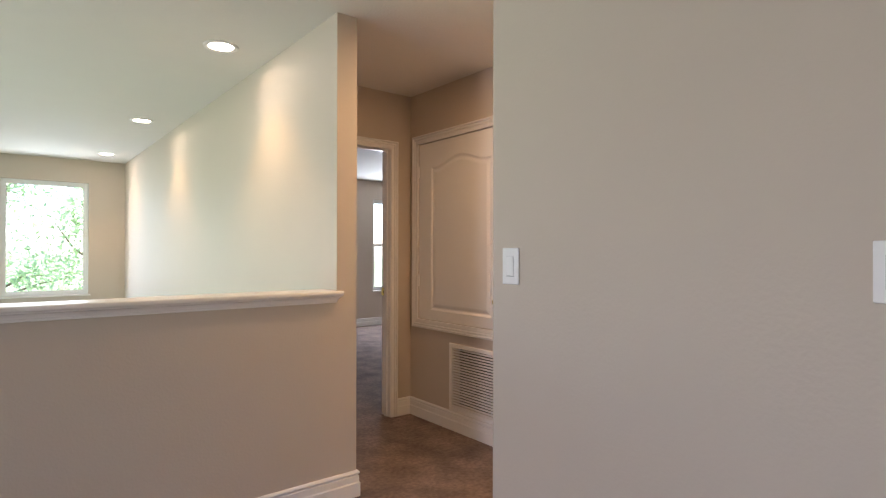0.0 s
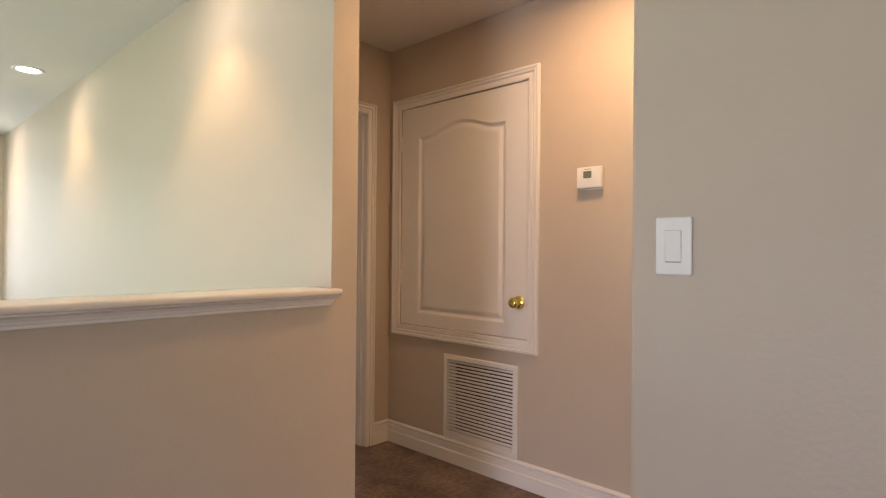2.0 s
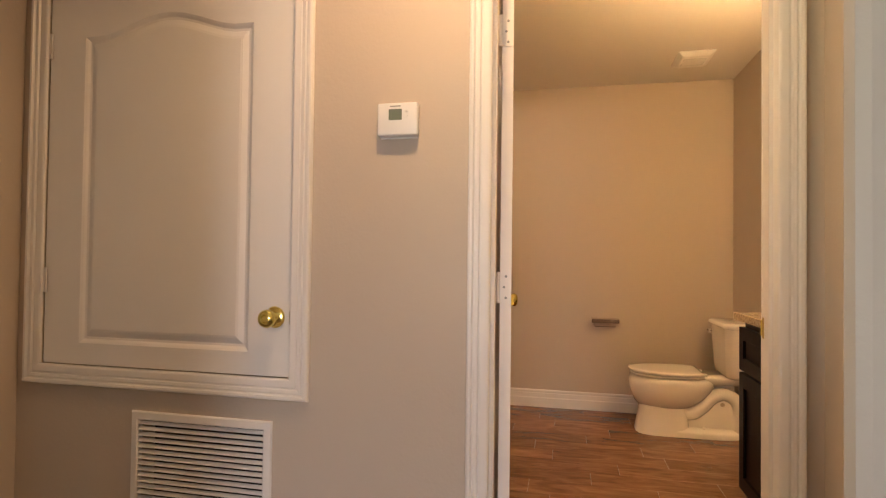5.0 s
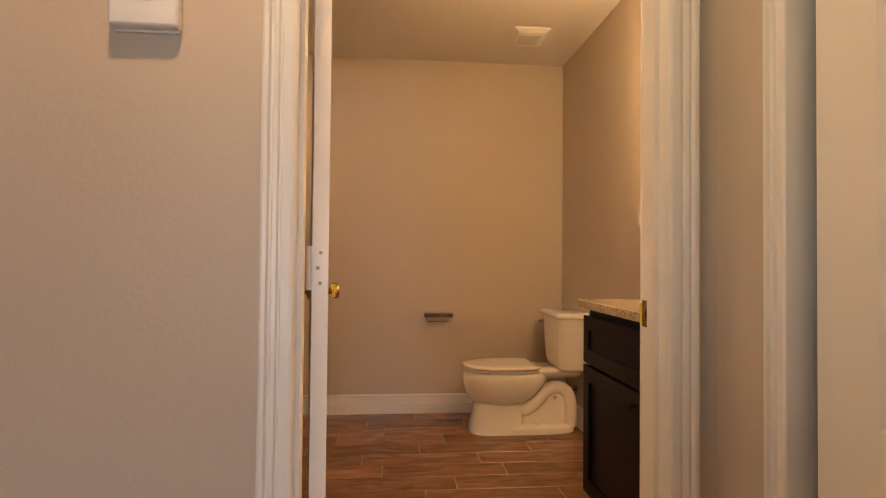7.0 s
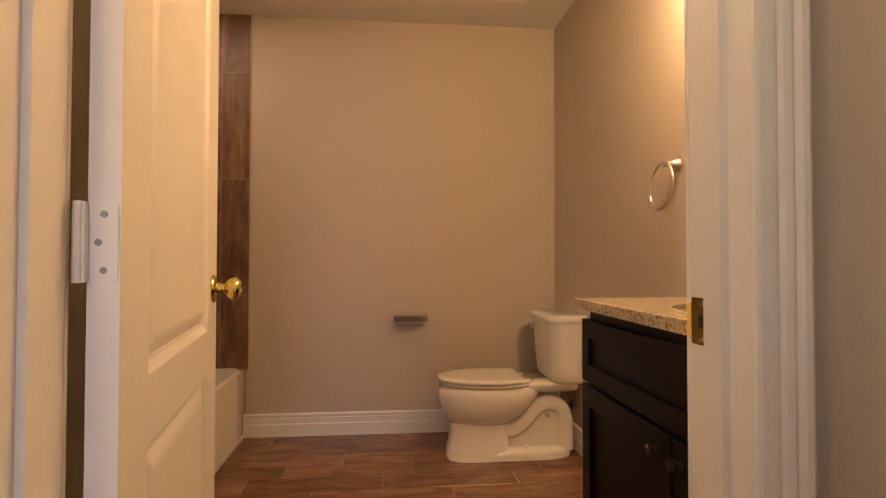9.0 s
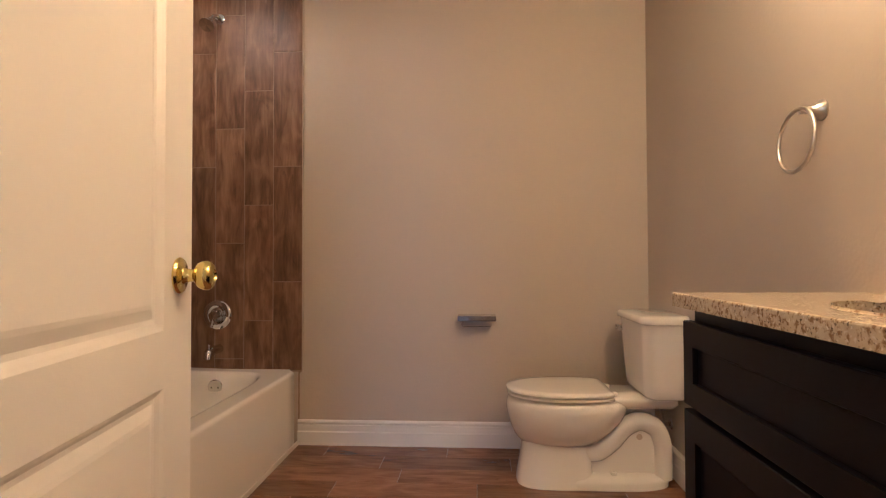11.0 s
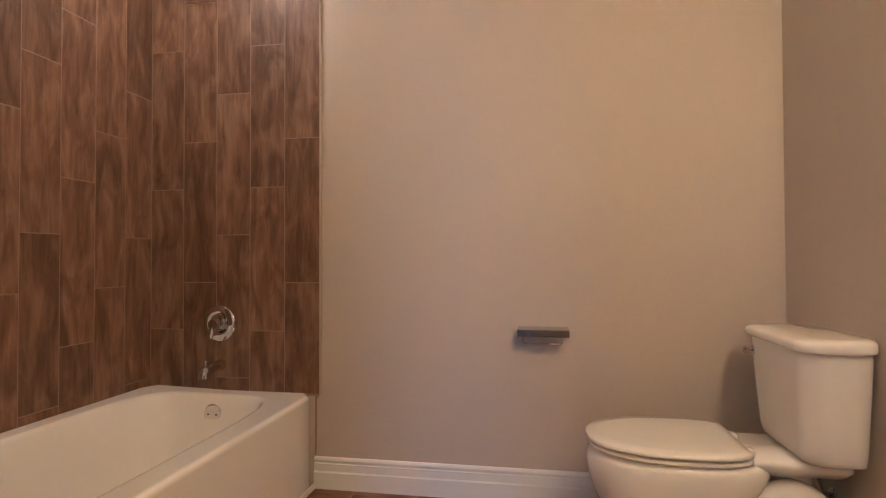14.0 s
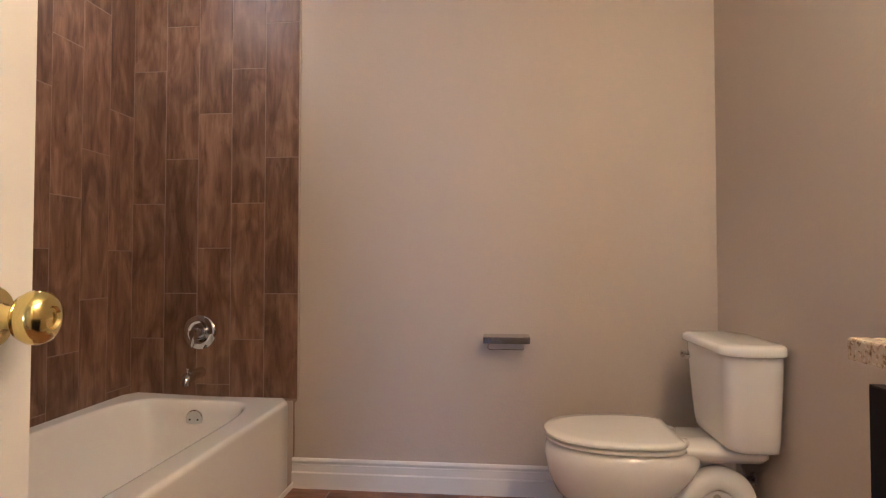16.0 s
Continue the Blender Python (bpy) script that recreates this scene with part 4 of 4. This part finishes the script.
def vanity():
    x0, x1, yb, yf, h = 2.600, 3.603, BY0, 0.700, 0.862
    ob = thing("vanity_cabinet", pose(0, 0, 0), "dark espresso shaker vanity cabinet with black knobs", "cabinet")
    bm = bmesh.new()
    box(bm, x0, x1, yb + 0.001, yf, 0.10, h)
    part("body", bm, ESPRESSO, ob)
    part("toe_kick", boxed(x0 + 0.005, x1 - 0.005, yb + 0.001, yf - 0.06, 0.002, 0.0995), ESPRESSO, ob)
    def shaker(name, a, b, z0, z1, rail):
        bm = bmesh.new()
        prof = ((0, 0.0), (0, 0.019), (0.002, 0.021), (rail - 0.001, 0.021), (rail, 0.020), (rail, 0.009), (rail, 0.0))
        sweep(bm, [(a, z0), (b, z0), (b, z1), (a, z1)], prof, lambda u, v, o: (u, yf + o, v), True)
        box(bm, a + rail - 0.001, b - rail + 0.001, yf + 0.001, yf + 0.009, z0 + rail - 0.001, z1 - rail + 0.001)
        return part(name, bm, ESPRESSO, ob)
    shaker("drawer_front", 2.64, 3.619, 0.640, 0.830, 0.055)
    d1 = shaker("door", 3.078, 3.619, 0.115, 0.628, 0.062)
    d2 = shaker("door", 2.64, 3.068, 0.115, 0.628, 0.062)
    for d, u in ((d1, 3.125), (d2, 3.03)):
        part("knob", lathe(bmesh.new(), [(0.0, 0.0), (0.007, 0.0), (0.006, 0.010), (0.013, 0.018), (0.015, 0.025), (0.010, 0.031), (0.0, 0.032)], pose(u, yf + 0.021, 0.585, -90)), DARK, d, "dark round knob", smooth=40)
    return ob


vanity()
ctop = thing("granite_countertop", pose(3.11, (BY0 + 0.741) / 2, 0.8625), "speckled beige granite vanity top with an undermount sink", "countertop")
bm = bmesh.new()
outer = [(-0.515, -0.2125), (0.52, -0.2125), (0.52, 0.2125), (-0.515, 0.2125)]
n = 40
inner = [(-0.02 + 0.215 * math.cos(2 * math.pi * k / n), 0.0 + 0.135 * math.sin(2 * math.pi * k / n)) for k in range(n)]
tops = []
for z in (0.0, 0.0315):
    a, b = [bm.verts.new((*p, z)) for p in outer], [bm.verts.new((*p, z)) for p in inner]
    edges = [bm.edges.new((vs[i - 1], vs[i])) for vs in (a, b) for i in range(len(vs))]
    bmesh.ops.triangle_fill(bm, edges=edges, use_beauty=True)
    tops.append((a, b))
for k in (0, 1):
    lo, hi = tops[0][k], tops[1][k]
    for i in range(len(lo)):
        bm.faces.new((lo[i - 1], lo[i], hi[i], hi[i - 1]))
bm.normal_update()
rim = [e for e in bm.edges if all(abs(v.co.z - 0.0315) < 1e-6 for v in e.verts) and len(e.link_faces) == 2 and abs(e.link_faces[0].normal.dot(e.link_faces[1].normal)) < 0.5]
bmesh.ops.bevel(bm, geom=rim, offset=0.004, segments=2, affect="EDGES", profile=0.5)
part("slab", bm, GRANITE, ctop)
bm = bmesh.new()
loft(bm, [[(-0.02 + (0.205 * s) * math.cos(2 * math.pi * k / n), 0.128 * s * math.sin(2 * math.pi * k / n), z) for k in range(n)] for s, z in ((1.08, -0.0008), (1.0, -0.0008), (0.97, -0.02), (0.88, -0.07), (0.66, -0.105), (0.3, -0.118), (0.1, -0.12))], False, True)
part("sink_basin", bm, PORCELAIN, ctop, "white undermount basin", smooth=50)

# ceiling exhaust grille
ex = thing("exhaust_fan", pose(4.715, 0.69, CH), "white square exhaust fan cover on the ceiling", "exhaust fan")
bm = bmesh.new()
loft(bm, [rounded_rect(0.27, 0.22, 0.012, 0.0), rounded_rect(0.27, 0.22, 0.012, -0.006), rounded_rect(0.22, 0.17, 0.012, -0.024), rounded_rect(0.21, 0.16, 0.01, -0.027)])
part("cover", bm, PLASTIC, ex, smooth=30)
# the cover is solid; grey strips paint the shade of its slots
for k in range(9):
    part("slot_shade", boxed(-0.062 + k * 0.0155 - 0.002, -0.062 + k * 0.0155 + 0.002, -0.068, 0.068, -0.0278, -0.0268), GREY, ex)

# ragged caulk joint where the tub's apron meets the wall
bm = bmesh.new()
rings = []
for k in range(15):
    z, w = 0.134 + 0.256 * k / 14, 0.0025 + 0.004 * noise.noise((0, 0.3, k * 0.9)) ** 2 + (0.006 if k == 14 else 0)
    rings.append([(BX1 - 0.0005, 2.1455 - w * 2, z), (BX1 - 0.006, 2.1455 - w * 2, z), (BX1 - 0.006, 2.1458, z), (BX1 - 0.0005, 2.1458, z)])
setting("caulk_joint", loft(bm, rings), GROUT, "ragged brown caulk joint beside the tub apron", "trim")

# ---- outdoors ----
setting("ground", boxed(-400, 400, -400, 400, GROUND - 0.3, GROUND), GRASS, "lawn around the house", "ground")


def tree(x, y, height, spread, seed):
    rnd = random.Random(seed)
    ob = thing("tree", pose(x, y, GROUND), "leafy green tree outside the window", "tree", "trees outside")
    bm = bmesh.new()
    tube(bm, curve_points([(0, 0, 0), (0.1, 0.05, height * 0.3), (-0.05, 0.1, height * 0.6), (0.1, 0, height * 0.9)], 5), [0.16 - 0.14 * i / 15 for i in range(16)], 9)
    tips = []
    for k in range(16):
        a, z = rnd.uniform(0, 6.28), height * rnd.uniform(0.22, 0.85)
        r = spread * rnd.uniform(0.5, 1.0) * (1 - 0.5 * z / height)
        mid, end = Vector((r * 0.5 * math.cos(a), r * 0.5 * math.sin(a), z + 0.25)), Vector((r * math.cos(a), r * math.sin(a), z + rnd.uniform(0.2, 0.8)))
        tube(bm, [(0, 0, z), mid, end], [0.03, 0.016, 0.005], 6)
        tips += [mid, end]
    part("trunk", bm, BARK, ob)
    verts, faces = [], []
    for _ in range(6500):
        c = rnd.choice(tips) + Vector([rnd.gauss(0, spread * 0.17) for _ in range(3)])
        a, b = Vector([rnd.gauss(0, 1) for _ in range(3)]).normalized(), Vector([rnd.gauss(0, 1) for _ in range(3)]).normalized()
        s = rnd.uniform(0.04, 0.085)
        i = len(verts)
        verts += [c - a * s, c + b * s * 0.45, c + a * s, c - b * s * 0.45]
        faces.append((i, i + 1, i + 2, i + 3))
    me = bpy.data.meshes.new("crown")
    me.from_pydata([tuple(v) for v in verts], [], faces)
    me.materials.append(LEAF)
    cr = new("crown", me)
    cr.parent = ob
    return ob


tree(0.0, 14.2, 6.6, 2.0, 3)
tree(1.5, 13.6, 5.8, 1.7, 5)
tree(-2.6, 16.0, 7.0, 2.2, 8)
tree(8.5, 18.0, 4.6, 2.4, 9)

# ---- tiles, piece by piece ----
P, L, G, GF = 0.159, 0.618, 0.0030, 0.0020
meshes = {}


def piece(parent, name, size, m, mat):
    """One tile with eased edges; alike ones share a mesh."""
    key = (*[round(s, 4) for s in size], mat.name)
    if key not in meshes:
        x, y, z = size
        e = 0.0015
        bm = bmesh.new()
        loft(bm, [[(0, 0, 0), (x, 0, 0), (x, y, 0), (0, y, 0)], [(0, 0, z - e), (x, 0, z - e), (x, y, z - e), (0, y, z - e)], [(e, e, z), (x - e, e, z), (x - e, y - e, z), (e, y - e, z)]])
        meshes[key] = mesh_of(bm, name, mat)
    ob = new(name, meshes[key])
    ob.parent, ob.matrix_basis = parent, m
    return ob


def courses(lo, hi, start):
    """Ends of the pieces in one row, with joints every L from start."""
    cut = sorted({lo, hi, *(start + L * k for k in range(-12, 13) if lo + 0.01 < start + L * k < hi - 0.01)})
    return list(zip(cut, cut[1:]))


# back wall: pieces stand upright, x out of the wall
bed = tagged(part("tile_wall_back", boxed(BX1 - 0.0108, BX1 - 0.0005, 2.125, BY1 - 0.0005, 0.385, CH - 0.001), GROUT), "brown wood-look tile wall at the head of the tub", "tiled wall", kind="structure")
for k in range(5):
    y1 = BY1 - 0.011 - P * k
    y0 = max(y1 - P, 2.126)
    for a, b in courses(0.392, CH - 0.002, (0.655, 0.862, 1.069)[k % 3]):
        piece(bed, "tile", (b - a - G, y1 - y0 - G, 0.008), Matrix.Translation((BX1 - 0.004, y0 + G / 2, a + G / 2)) @ Matrix(((0, 0, -1, 0), (0, 1, 0, 0), (1, 0, 0, 0), (0, 0, 0, 1))), TILE_V)
part("edge_trim", boxed(BX1 - 0.014, BX1 - 0.0005, 2.119, 2.1248, 0.385, CH - 0.001, bevel=0.002), CAULK_AND_SHADE, bed, "thin caulked edge")
side = tagged(part("tile_wall_side", boxed(3.673, BX1 - 0.0108, BY1 - 0.0108, BY1 - 0.0005, 0.385, CH - 0.001), GROUT), "brown wood-look tile wall along the tub", "tiled wall", kind="structure")
k, x1 = 0, BX1 - 0.013
while x1 > 3.68:
    x0 = max(x1 - P, 3.674)
    for a, b in courses(0.392, CH - 0.002, (1.055, 0.85, 0.645)[k % 3]):
        piece(side, "tile", (b - a - G, x1 - x0 - G, 0.008), Matrix.Translation((x0 + G / 2, BY1 - 0.004, a + G / 2)) @ Matrix(((0, 1, 0, 0), (0, 0, -1, 0), (1, 0, 0, 0), (0, 0, 0, 1))), TILE_V)
    x1 -= P
    k += 1
foot = tagged(part("tile_wall_foot", boxed(3.6722, 3.6730, 2.165, BY1 - 0.006, 0.385, CH - 0.001), TILE_V), "brown wood-look tile at the foot of the tub", "tiled wall", kind="structure")

# floor: pieces lie along y
slab = tagged(part("floor_bathroom", boxed(HX + 0.06, BX1 + 0.05, BY0 - 0.05, BY1 + 0.05, -0.25, -0.0014), GROUT), "brown wood-look plank tile floor of the bathroom", "floor", kind="structure")
k, x1 = 0, BX1 - 0.002
while x1 > HX + 0.062:
    x0 = max(x1 - P, HX + 0.0605)
    lo, hi = BY0 + 0.001, BY1 - 0.001
    for a, b in courses(lo, hi, (1.35, 1.04, 1.55, 1.20)[k % 4]):
        piece(slab, "tile", (b - a - GF, x1 - x0 - GF, 0.008), Matrix.Translation((x1 - GF / 2, a + GF / 2, -0.008)) @ Matrix(((0, -1, 0, 0), (1, 0, 0, 0), (0, 0, 1, 0), (0, 0, 0, 1))), TILE_F)
    x1 -= P
    k += 1
